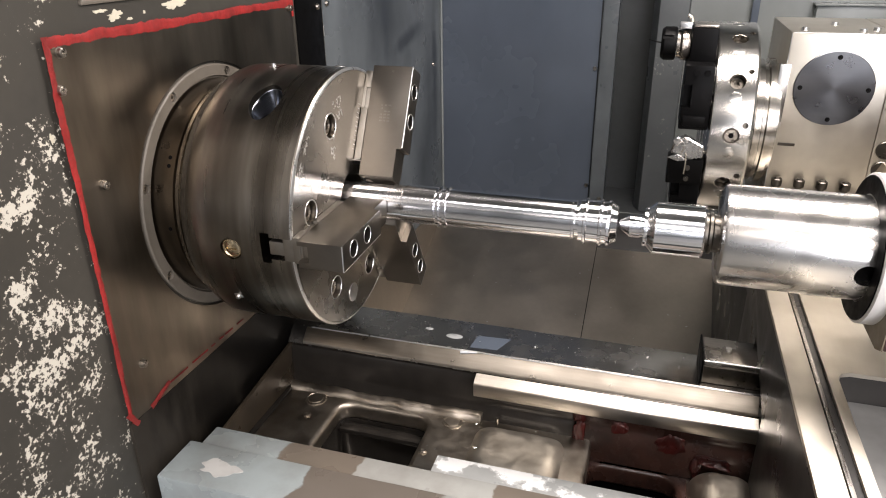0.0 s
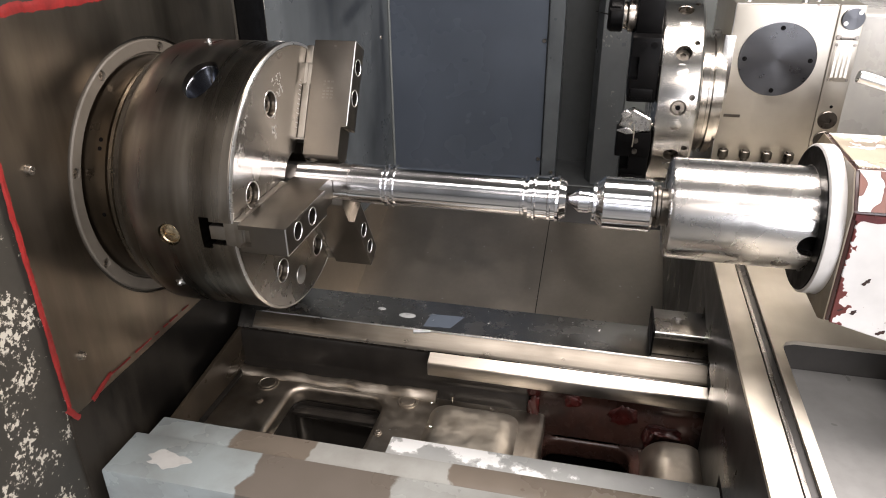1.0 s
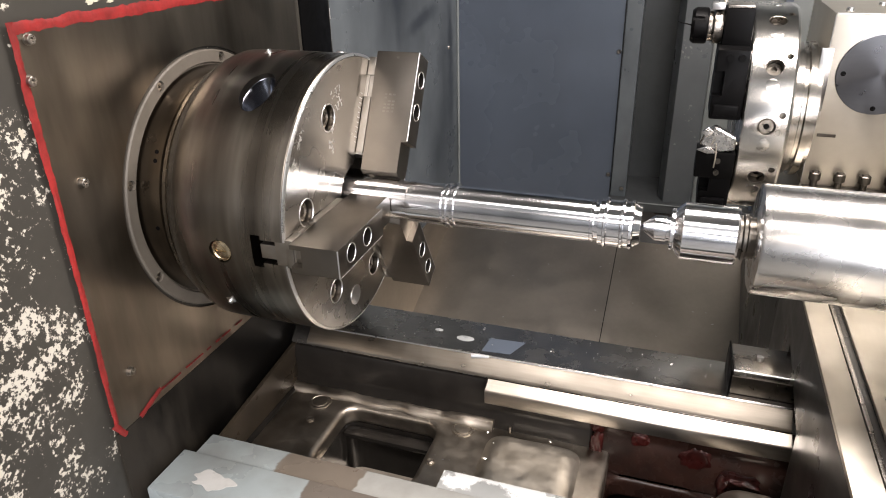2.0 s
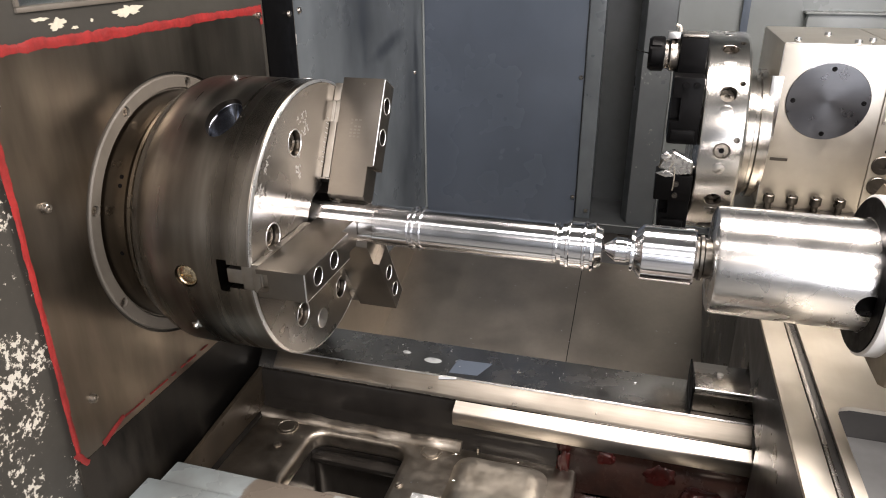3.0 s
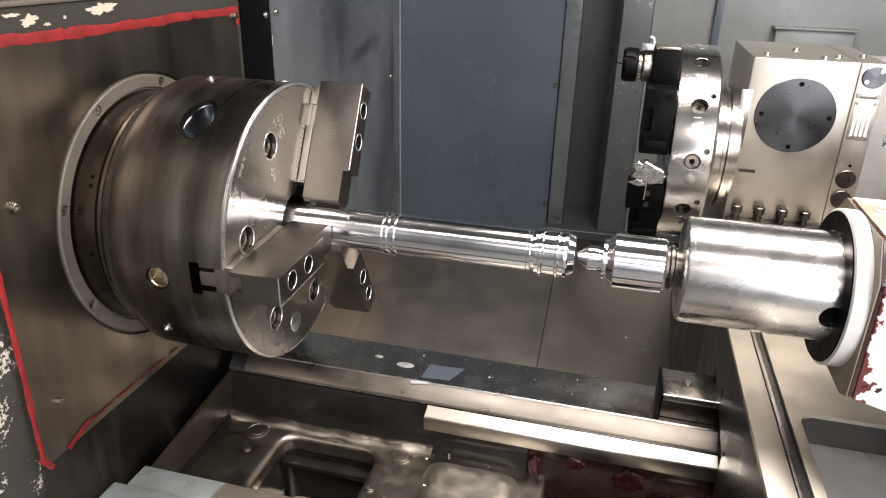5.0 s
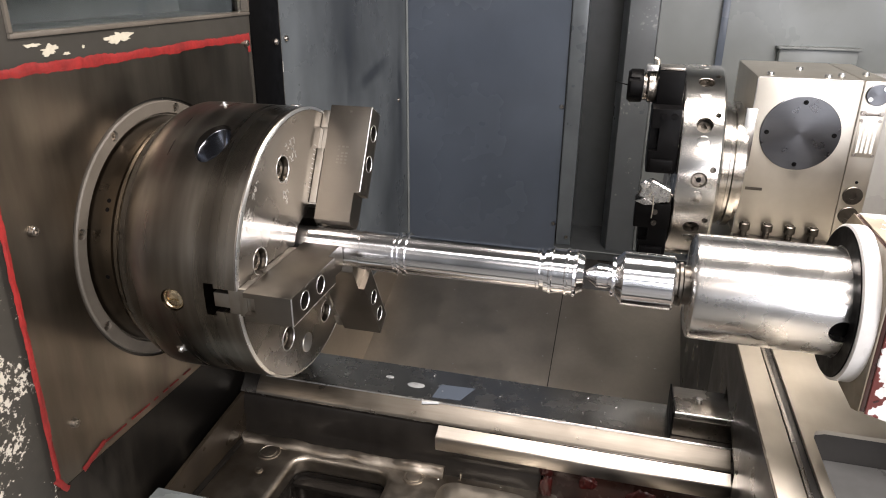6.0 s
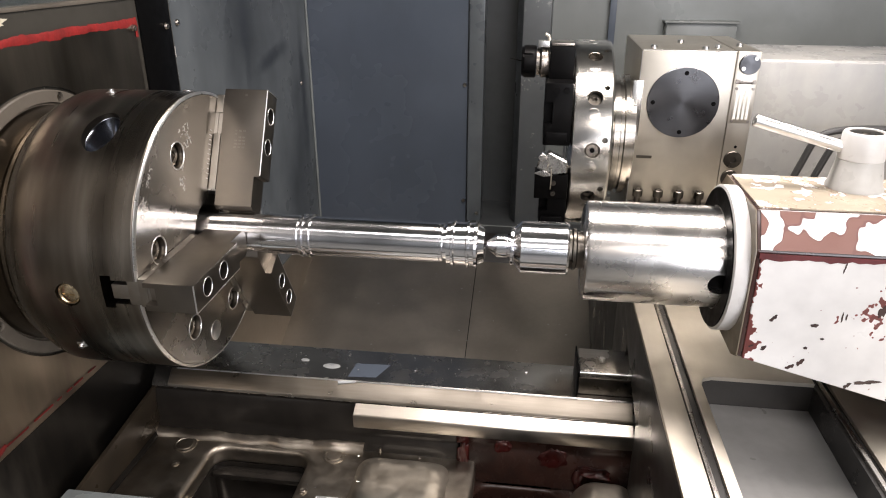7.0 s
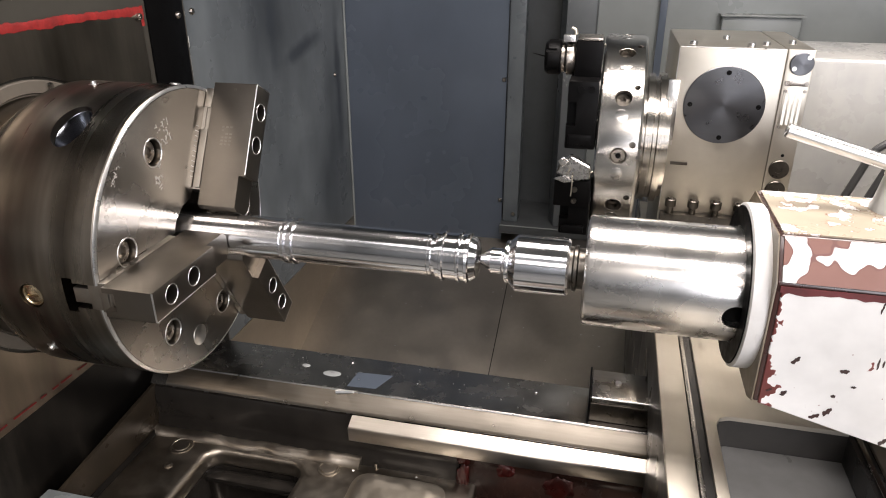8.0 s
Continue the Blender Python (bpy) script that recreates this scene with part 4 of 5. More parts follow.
def tailstock():
    t = thing("tailstock", "lathe tailstock with flaking white and red paint and bright quill", "tailstock")
    part("centre_point", lathe([(0.430, 0), (0.431, 0.002), (0.450, 0.0158), (0.4515, 0.0175), (0.466, 0.0175), (0.4675, 0.0158), (0.472, 0.0158), (0.472, 0)], 64), M_SHAFT, t, "pointed live centre tip")
    part("centre_body", lathe([(0.4712, 0), (0.4712, 0.0280), (0.4722, 0.0292), (0.4752, 0.0292), (0.4765, 0.0285), (0.4862, 0.0385), (0.4872, 0.039), (0.553, 0.039), (0.556, 0.037), (0.556, 0)], 72), M_SHAFT, t, "live centre body with a chamfered nose", 20)
    part("centre_neck", lathe([(0.556, 0), (0.556, 0.029), (0.560, 0.0285), (0.562, 0.031), (0.566, 0.031), (0.568, 0.0275), (0.580, 0.0275), (0.580, 0)], 72), M_DARKSTEEL, t, "dark stepped neck of the live centre", 20)
    q = lathe([(0.576, 0), (0.576, 0.065), (0.5785, 0.0715), (0.582, 0.073), (0.765, 0.073), (0.765, 0)], 96)
    slot = shift(rod((0.756, -0.03, 0), (0.756, -0.11, 0), 0.0155, seg=24), Matrix.Rotation(radians(9), 4, "X"))
    part("quill", cut(q, slot), M_QUILL, t, "bright steel quill", 25)
    # Black plug added so that the quill slot reads as shaded.
    part("slot_plug", shift(rod((0.756, -0.034, 0), (0.756, -0.060, 0), 0.0152, seg=24), Matrix.Rotation(radians(9), 4, "X")), M_BLACK, t, "added black plug painting the shade in the quill slot")
    part("quill_scale", merge(*[shift(box(0.60 + 0.005 * k, 0.6006 + 0.005 * k, -0.004 if k % 2 else -0.007, 0.004, 0.0729, 0.0733), Matrix.Rotation(radians(24), 4, "X")) for k in range(28)]), M_BOLT, t, "engraved length scale")["kind"] = "stuff"
    fl = lathe([(0.762, 0.074), (0.762, 0.100), (0.764, 0.104), (0.782, 0.104), (0.784, 0.102), (0.784, 0.074)], 96)
    holes = []
    for k in range(4):
        a = radians(40 + 90 * k)
        holes.append(rod((0.755, -0.089 * math.sin(a), 0.089 * math.cos(a)), (0.77, -0.089 * math.sin(a), 0.089 * math.cos(a)), 0.006, seg=16))
    part("flange_ring", cut(fl, *holes), M_WHITE, t, "pale painted front flange ring")
    part("flange_face", lathe([(0.7605, 0.0748), (0.7605, 0.0995), (0.7618, 0.1005), (0.7618, 0.0748)], 96), M_BLACK, t, "dark oily flange face")
    # housing: eight-sided body on a wedge-shaped lower casting, in its paint zones
    outline = [(0.075, 0.101), (-0.078, 0.101), (-0.108, 0.056), (-0.108, -0.098), (-0.085, -0.108), (0.10, -0.108), (0.125, -0.09), (0.125, 0.055)]
    part("housing", prism(outline, "x", 0.784, 1.55, 0.003, 2), M_PRIMER, t, "dark primed cast body", 40)
    part("lower_casting", prism([(0.800, -0.104), (1.55, -0.104), (1.55, -0.1975), (1.16, -0.1975)], "y", -0.106, 0.11, 0.003), M_PRIMER, t, "wedge-shaped lower casting")
    part("side_coat", prism([(0.789, 0.052), (1.55, 0.052), (1.55, -0.196), (1.15, -0.196), (0.789, -0.099)], "y", -0.1105, -0.1082, 0.001, 1), M_TAIL, t, "thick flaking white paint over red primer")
    band = [(0.787, 0.054)] + [(0.787 + 0.763 * i / 90, 0.0465 + 0.005 * noise.noise(Vector((i * 0.55, 3.1, 0))) + 0.003 * noise.noise(Vector((i * 1.7, 7.7, 0)))) for i in range(91)] + [(1.55, 0.054)]
    part("red_band", prism(band, "y", -0.1114, -0.1104), M_REDBAND, t, "dark red band below the chamfer")
    part("front_coat", prism(outline, "x", 0.7822, 0.7838), M_TAN, t, "dull tan front of the housing")
    rng = random.Random(21)
    for x, z, w, h in CHIPS:
        n, ph = 22, [rng.uniform(0, 6.3) for _ in range(3)]
        ring = []
        for i in range(n):
            a = 2 * math.pi * i / n
            r = 0.85 + 0.25 * math.sin(2 * a + ph[0]) + 0.15 * math.sin(5 * a + ph[1]) + 0.08 * math.sin(9 * a + ph[2])
            ring.append((x + w * r * math.cos(a), z + h * r * math.sin(a) + 0.5 * h * math.cos(a)))
        part("paint_chip", prism(ring, "y", -0.1112, -0.1103), M_CHIP, t, "dark chip in the white paint")
    ch = [(-0.0795, 0.100), (-0.1075, 0.0575), (-0.1095, 0.0585), (-0.0815, 0.1012)]
    part("edge_coat", prism(ch, "x", 0.788, 1.55), M_TAILRED, t, "red-brown chamfer with white flakes")
    part("top_coat", prism([(0.072, 0.1012), (0.072, 0.103), (-0.074, 0.103), (-0.074, 0.1012)], "x", 0.788, 1.55), M_TAILTOP, t, "tan top with white flakes")
    # clamp lever
    up = Matrix.Translation((0.940, 0.03, 0.102)) @ Matrix.Rotation(radians(-90), 4, "Y")
    kn = part("clamp_knob", shift(lathe([(0, 0), (0, 0.037), (0.004, 0.037), (0.008, 0.0345), (0.040, 0.0290), (0.042, 0.0280), (0.042, 0)], 40), up), M_KNOB, t, "round grey clamp boss")
    part("knob_collar", shift(lathe([(0.042, 0), (0.042, 0.0285), (0.043, 0.0292), (0.076, 0.0282), (0.079, 0.0262), (0.079, 0.0215), (0.0765, 0.021), (0.0765, 0)], 40), up), M_WHITE, kn, "pale straight collar with a bright rim")
    part("knob_cap", shift(lathe([(0.0767, 0), (0.0767, 0.0205), (0.0778, 0.0200), (0.0778, 0.006), (0.0784, 0.0055), (0.0784, 0)], 32), up), M_DARKSTEEL, kn, "dark round cap")
    part("lever", rod((0.921, 0.032, 0.157), (0.797, 0.042, 0.190), 0.0085, seg=20, bevel=0.0015), M_ALU, kn, "round bright lever bar")
    return t


tailstock()


# ---- turret ----
TY, TZ, TR = 0.606, 0.030, 0.200


def turret():
    t = thing("tool_turret", "bright steel indexing tool turret disc on its drive box", "turret", (0, TY, TZ))
    disc = lathe([(0.570, 0), (0.570, 0.190), (0.573, 0.1985), (0.577, TR), (0.645, TR), (0.649, 0.197), (0.651, 0.190), (0.651, 0)], 144)
    cuts = []
    for k in range(12):
        a = 86.5 - 30 * k
        m = turned(a)
        cuts.append(shift(rod((0.612, 0, 0.178), (0.612, 0, 0.25), 0.0155, seg=28), m))
        cuts.append(shift(rod((0.635, 0, 0.186), (0.635, 0, 0.25), 0.0058, seg=18), turned(a - 6.0)))
    part("disc", cut(disc, *cuts), M_TURRET, t)
    for k in range(12):
        a = 86.5 - 30 * k
        # Deep screws are darker: shade of the station holes put into the colour.
        s = part("wedge_screw", cut(lathe([(0, 0), (0, 0.0135), (0.006, 0.0135), (0.0075, 0.012), (0.0075, 0)], 24), prism([(0.006 * math.cos(radians(60 * i)), 0.006 * math.sin(radians(60 * i))) for i in range(6)], "x", 0.002, 0.02)), M_BOLT if k == 0 else M_DARKSTEEL, t, "socket clamping screw")
        if k == 0:
            # Black plug paints the shade in the hexagon socket.
            part("socket", lathe([(0.0022, 0), (0.0022, 0.0052), (0.0079, 0.0052), (0.0079, 0)], 6), M_BLACK, s, "black plug painting the shaded hexagon socket")
        s.matrix_local = turned(a, 0.612) @ Matrix.Translation((0, 0, 0.190 if k == 0 else 0.1785)) @ Matrix.Rotation(radians(-90), 4, "Y")
        # Dark plug and lining stand for the shade inside pin and station holes.
        s = part("pin_hole_plug", lathe([(0, 0), (0, 0.0055), (0.0070, 0.0055), (0.0072, 0.0045), (0.0072, 0.0038), (0.002, 0.0034), (0.002, 0)], 16), M_DARKSTEEL, t, "added dark plug, shade painted into a pin hole")
        s.matrix_local = turned(a - 6.0, 0.635) @ Matrix.Translation((0, 0, 0.1862)) @ Matrix.Rotation(radians(-90), 4, "Y")
        s = part("hole_shade", lathe([(0, 0.0146), (0.0195, 0.0148), (0.0198, 0.0154), (0, 0.0152), (0, 0.0146)], 28), M_BOLT, t, "added bore lining, shade painted into a station hole")
        s.matrix_local = turned(a, 0.612) @ Matrix.Translation((0, 0, 0.1785)) @ Matrix.Rotation(radians(-90), 4, "Y")
        s = part("station_plug", lathe([(0, 0), (0, 0.0115), (0.0006, 0.0115), (0.0009, 0.0105), (0.0009, 0)], 24), M_TURRET, t, "flush round plug")
        s.matrix_local = turned(a + 9.5, 0.611) @ Matrix.Translation((0, 0, TR - 0.0004)) @ Matrix.Rotation(radians(-90), 4, "Y")
        s = part("coolant_nozzle", rod((0.570, 0, 0), (0.561, 0, 0), 0.004, 0.003, 12), M_BOLT, t)
        s.matrix_local = turned(a + 12) @ Matrix.Translation((0, 0, 0.185))
    part("hub", lathe([(0.650, 0), (0.650, 0.118), (0.658, 0.118), (0.660, 0.128), (0.672, 0.128), (0.674, 0.122), (0.680, 0.122), (0.682, 0.130), (0.694, 0.130), (0.695, 0.120), (0.703, 0.120), (0.703, 0)], 96), M_HUB, t, "stepped oily hub")
    # drive box with chamfered left edge
    bx = part("drive_box", box(0.703, 0.888, -0.082, 0.20, -0.125, 0.193, 0.004), M_NICKEL, t, "warm plated drive box")
    # Rods of bright metal stand for the highlight on the box edges.
    part("edge_glint", rod((0.706, -0.0812, 0.1918), (0.886, -0.0812, 0.1918), 0.0015, seg=8), M_ALU, bx, "bright rod painting an edge highlight")
    part("edge_glint", rod((0.7045, -0.0808, -0.12), (0.7045, -0.0808, 0.190), 0.0012, seg=8), M_ALU, bx, "bright rod painting an edge highlight")
    part("box_plinth", box(0.703, 0.92, -0.075, 0.22, -0.33, -0.126, 0.003), M_NICKEL, t, "lower block of the drive box")
    part("box_side", box(0.8885, 0.935, -0.080, 0.20, -0.125, 0.193, 0.003), M_NICKEL, t, "bolted end block of the drive box")
    part("index_stop", box(0.692, 0.712, -0.090, -0.080, 0.010, 0.133, 0.001), M_TURRET, t, "bright index plate")
    dc = part("cover_disc", lathe([(0, 0), (0, 0.0715), (0.0035, 0.0715), (0.0045, 0.0705), (0.0045, 0)], 96), M_DISC, t, "dark round turned cover")
    dc.matrix_local = Matrix.Translation((0.7945, -0.0822, 0.089)) @ Matrix.Rotation(radians(-90), 4, "Z")
    for k in range(4):
        a = radians(90 * k)
        s = part("cover_screw", cut(lathe([(0, 0), (0, 0.0045), (0.0012, 0.0045), (0.0012, 0)], 16), prism([(0.0024 * math.cos(radians(60 * i)), 0.0024 * math.sin(radians(60 * i))) for i in range(6)], "x", 0.0004, 0.02)), M_BLACK, dc)
        s.location = (0.0044, 0.060 * math.sin(a), 0.060 * math.cos(a))
    part("slot_mark", box(0.714, 0.746, -0.0846, -0.083, -0.030, -0.024, 0.0005), M_DARKSTEEL, t, "shallow machined slot")
    for k in range(4):
        x = 0.724 + 0.0425 * k
        s = part("hex_screw", merge(rod((x, -0.094, -0.165), (x, -0.094, -0.112), 0.0065, seg=14), rod((x, -0.094, -0.112), (x, -0.094, -0.096), 0.0105, seg=18, bevel=0.0015), rod((x, -0.094, -0.0962), (x, -0.094, -0.0935), 0.0068, 0.0060, 6)), M_DARKSTEEL, t, "upright cap screw")
    part("screw_ledge", box(0.706, 0.888, -0.104, -0.083, -0.20, -0.125, 0.002), M_DARKSTEEL, t, "ledge that carries the cap screws")
    for z, r in ((-0.027, 0.018), (-0.068, 0.018)):
        s = part("side_cap", cut(lathe([(0, 0), (0, r), (0.003, r), (0.004, r - 0.001), (0.004, 0)], 32), rod((0.001, 0, 0), (0.02, 0, 0), 0.007, seg=18)), M_DARKSTEEL, t, "round capped screw")
        s.matrix_local = Matrix.Translation((0.911, -0.0802, z)) @ Matrix.Rotation(radians(-90), 4, "Z")
    s = part("round_cap", lathe([(0, 0), (0, 0.020), (0.004, 0.020), (0.005, 0.019), (0.005, 0)], 32), M_DISC, t, "small dark round cover")
    s.matrix_local = Matrix.Translation((0.914, -0.0802, 0.168)) @ Matrix.Rotation(radians(-90), 4, "Z")
    for dx, dz in ((-0.012, -0.008), (0.010, 0.012)):
        q = part("cap_screw", rod((0.005, 0, 0), (0.0075, 0, 0), 0.004, seg=12), M_ALU, s)
        q.location = (0, dx, dz)
    pl = part("name_plate", box(0.893, 0.931, -0.0815, -0.0802, 0.050, 0.124, 0.0004), M_NICKEL, t, "small data plate past reading")
    part("plate_header", merge(box(0.893, 0.931, -0.0825, -0.0802, 0.129, 0.138, 0.0006), rod((0.8955, -0.0822, 0.1335), (0.8955, -0.0842, 0.1335), 0.0035, seg=12), rod((0.9285, -0.0822, 0.1335), (0.9285, -0.0842, 0.1335), 0.0035, seg=12)), M_BOLT, t, "narrow screwed strip above the data plate")
    part("pin_mark", rod((0.913, -0.0800, 0.0), (0.913, -0.0812, 0.0), 0.003, seg=12), M_BLACK, t, "small dark hole")
    part("plate_bar", merge(*[box(0.897 + 0.008 * k, 0.902 + 0.008 * k, -0.0822, -0.0816, 0.058, 0.118 - 0.008 * (k % 2)) for k in range(4)]), M_LABEL, pl, "pale bars of a worn data plate")
    for x in (0.896, 0.928):
        for z in (0.054, 0.120):
            part("rivet", rod((x, -0.0815, z), (x, -0.0835, z), 0.003, seg=10), M_BOLT, pl)
    for x, y in ((0.73, -0.05), (0.80, 0.05), (0.86, -0.03), (0.91, 0.0), (0.83, -0.06)):
        part("top_screw", rod((x, y, 0.193), (x, y, 0.199), 0.007, 0.006, 14), M_ALU, t)
    # motor behind the box
    part("motor_housing", box(0.936, 1.75, -0.03, 0.24, -0.14, 0.172, 0.012, 3), M_MOTOR, t, "patchy painted motor housing")
    return t


turret()


def slide_block():
    t = thing("cross_slide", "dark painted cross slide under the turret", "slide", (0.9, 0.75, -0.45))
    part("slide_body", box(-0.20, 0.9, -0.30, 0.45, -0.30, 0.148, 0.01), M_SADDLE, t)
    part("slide_top", box(-0.197, 0.9, -0.22, 0.40, 0.149, 0.153, 0.001), M_STRIP, t, "ground slide top")
    return t


slide_block()


# ---- tool holders on the turret front ----
def collet_holder():
    t = thing("collet_holder", "black collet drill holder with a thin drill in the turret", "tool holder", (0.570, 0.497, 0.199))
    part("shank_block", box(-0.050, -0.001, -0.030, 0.035, -0.034, 0.034, 0.004), M_BLACK, t, "black holder block")
    part("holder_cap", box(-0.048, -0.003, -0.028, 0.032, 0.0345, 0.040, 0.002), M_BOLT, t, "worn steel top of the holder")
    part("collar", lathe([(-0.051, 0), (-0.051, 0.028), (-0.056, 0.031), (-0.066, 0.031), (-0.070, 0.027), (-0.076, 0.027), (-0.076, 0)], 48), M_BOLT, t, "stepped steel collar")
    nut = lathe([(-0.077, 0), (-0.077, 0.030), (-0.080, 0.032), (-0.100, 0.032), (-0.106, 0.027), (-0.106, 0.012), (-0.104, 0)], 48)
    slots = [shift(box(-0.11, -0.084, -0.0035, 0.0035, 0.029, 0.04), turned(60 * k)) for k in range(6)]
    part("collet_nut", cut(nut, *slots), M_BLACK, t, "black slotted collet nut")
    part("drill", rod((-0.104, 0, 0), (-0.130, -0.002, 0.006), 0.0014, 0.0007, 8), M_BLACK, t, "thin drill")
    part("clamp_plate", box(-0.074, -0.052, -0.026, -0.006, 0.031, 0.043, 0.002), M_ALU, t, "bright clamp plate")
    part("coolant_elbow", merge(rod((-0.052, -0.012, 0.043), (-0.054, -0.012, 0.052), 0.004, 0.0032, 12), rod((-0.054, -0.012, 0.051), (-0.061, -0.012, 0.055), 0.0032, 0.0025, 12)), M_STRIP, t, "small coolant nozzle")
    return t


collet_holder()


def black_block(name, place, sx, sy, sz, label):
    t = thing(name, label, "tool holder", place)
    part("block", cut(box(-sx, -0.001, -sy, sy, -sz, sz, 0.004), box(-sx - 0.01, -sx * 0.7, -sy - 0.01, -sy * 0.6, -sz * 0.3, sz * 0.4)), M_BLACK, t)
    part("clamp_bar", box(-sx * 0.9, -sx * 0.15, -sy - 0.006, -sy + 0.001, -sz * 0.86, -sz * 0.55, 0.002), M_BLACK, t, "black clamp bar")
    for k in (0.25, 0.6):
        part("clamp_screw", rod((-sx * k, -sy - 0.004, sz * 0.78), (-sx * k, -sy + 0.004, sz * 0.78), 0.006, seg=14), M_BLACK, t)
    return t


black_block("turning_holder", (0.570, 0.470, 0.108), 0.056, 0.050, 0.062, "black oily turning tool holder on the turret")
black_block("boring_holder", (0.570, 0.460, -0.075), 0.056, 0.048, 0.045, "black oily boring tool holder low on the turret")


def insert_tool():
    t = thing("insert_tool", "bright milled insert toolholder with a chip on the turret", "cutting tool", (0.570, 0.405, 0.016))
    part("head", prism([(-0.052, -0.016), (-0.056, 0.012), (-0.040, 0.022), (-0.004, 0.004), (-0.004, -0.020), (-0.030, -0.024)], "y", -0.008, 0.016, 0.0025, 1), M_MILLED, t, "bright milled tool head", 20)
    part("clamp", prism([(-0.066, -0.010), (-0.060, 0.010), (-0.046, 0.016), (-0.038, 0.002), (-0.046, -0.016)], "y", -0.014, -0.006, 0.003, 1), M_MILLED, t, "bright clamp finger", 20)
    part("insert", prism([(-0.064, 0.014), (-0.054, 0.024), (-0.044, 0.014), (-0.054, 0.004)], "y", -0.016, -0.010, 0.001), M_QUILL, t, "small carbide insert")
    part("chip", prism([(-0.070, -0.020), (-0.050, -0.012), (-0.032, -0.024), (-0.050, -0.027)], "y", -0.013, -0.009, 0.001), M_MILLED, t, "flat bright chip")
    part("shank", box(-0.068, -0.001, -0.006, 0.05, -0.075, -0.024, 0.003), M_BLACK, t, "dark steel shank block")
    part("swarf_strand", tube([(-0.036, -0.016, -0.01), (-0.034, -0.02, -0.03), (-0.036, -0.018, -0.05)], 0.0012, 6), M_STRIP, t, "thin hanging strand of swarf")
    for z in (-0.040, -0.062):
        part("set_screw", rod((-0.03, -0.012, z), (-0.03, -0.004, z), 0.005, seg=12), M_DARKSTEEL, t)
    return t


insert_tool()


def bracket():
    t = tagged(part("cable_bracket", merge(box(0.875, 1.08, 1.312, 1.349, 0.05, 0.206, 0.003), box(0.868, 1.087, 1.300, 1.349, 0.2065, 0.213, 0.002)), M_LIGHTPAINT), "light grey sheet bracket on the rear panel", "bracket")
    return t


bracket()
for dx, drop in ((0.0, 0.0), (0.039, 0.012)):
    c = part("hose", tube([(0.992 + dx, 0.5, -0.16), (1.014 + dx, 0.5, -0.07), (1.030 + dx, 0.5, -0.02), (1.047 + dx, 0.5, 0.030), (1.058 + dx, 0.5, 0.072 - drop), (1.12 + dx, 0.5, 0.085 - drop), (1.30, 0.5, 0.082 - drop)], 0.0070), M_RUBBER)
    tagged(c, "dark rubber hose behind the tailstock", "hose", "hoses")


# ---- bed ----
def rear_way():
    t = thing("rear_bed_way", "worn steel rear bed way with an oily cast side", "bed way")
    top = [(0.156, -0.365), (0.265, -0.365), (0.265, -0.50), (0.150, -0.50), (0.150, -0.403), (0.130, -0.399), (0.127, -0.395), (0.149, -0.373)]
    part("way", prism(top, "x", -0.235, 1.2, 0.0014), M_RAIL, t)
    side = [(0.150, -0.40), (0.132, -0.404), (0.126, -0.43), (0.130, -0.47), (0.112, -0.505), (0.112, -0.60), (0.262, -0.60), (0.262, -0.42)]
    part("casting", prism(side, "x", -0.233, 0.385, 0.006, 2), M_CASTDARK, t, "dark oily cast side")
    part("casting", prism(side, "x", 0.3855, 1.2, 0.006, 2), M_PIT, t, "red-brown cast side")
    part("way_edge", prism([(0.1525, -0.3665), (0.128, -0.3885), (0.1265, -0.3945), (0.1295, -0.394), (0.1555, -0.3685)], "x", -0.20, 0.705, 0.0008, 1), M_WAYEDGE, t, "oily sloping way edge")
    part("steel_bar", prism([(0.120, -0.391), (0.097, -0.400), (0.0932, -0.402), (0.0955, -0.430), (0.098, -0.432), (0.120, -0.432)], "x", 0.186, 0.705, 0.0012, 1), M_BAR, t, "bright ground steel bar")
    # Thin bead added in bright metal for the highlight along the corner.
    part("edge_line", tube([(-0.19, 0.1535, -0.3668), (0.05, 0.1537, -0.3666), (0.30, 0.1535, -0.3667), (0.604, 0.1536, -0.3666)], 0.0018, 6), M_ALU, t, "added bright bead painting the highlight on the way corner")
    part("notch_chip", rod((0.145, 0.150, -0.368), (0.178, 0.153, -0.3665), 0.0055, 0.003, 8), M_ALU, t, "bright nick in the way edge")
    for x, y, r in ((0.118, 0.199, 0.012), (0.058, 0.214, 0.006)):
        part("coolant_drop", shift(lathe([(0, 0), (0, r), (0.0012, r * 0.8), (0.0016, 0)], 20), Matrix.Translation((x, y, -0.365)) @ Matrix.Diagonal((1.5, 0.8, 1, 1)) @ Matrix.Rotation(radians(-90), 4, "Y")), M_SPOT, t, "pale dried coolant spot")
    part("wiped_patch", prism([(0.160, 0.166), (0.215, 0.170), (0.235, 0.218), (0.165, 0.214)], "z", -0.3652, -0.3646), M_BLUE, t, "bluish wiped patch")
    return t


rear_way()


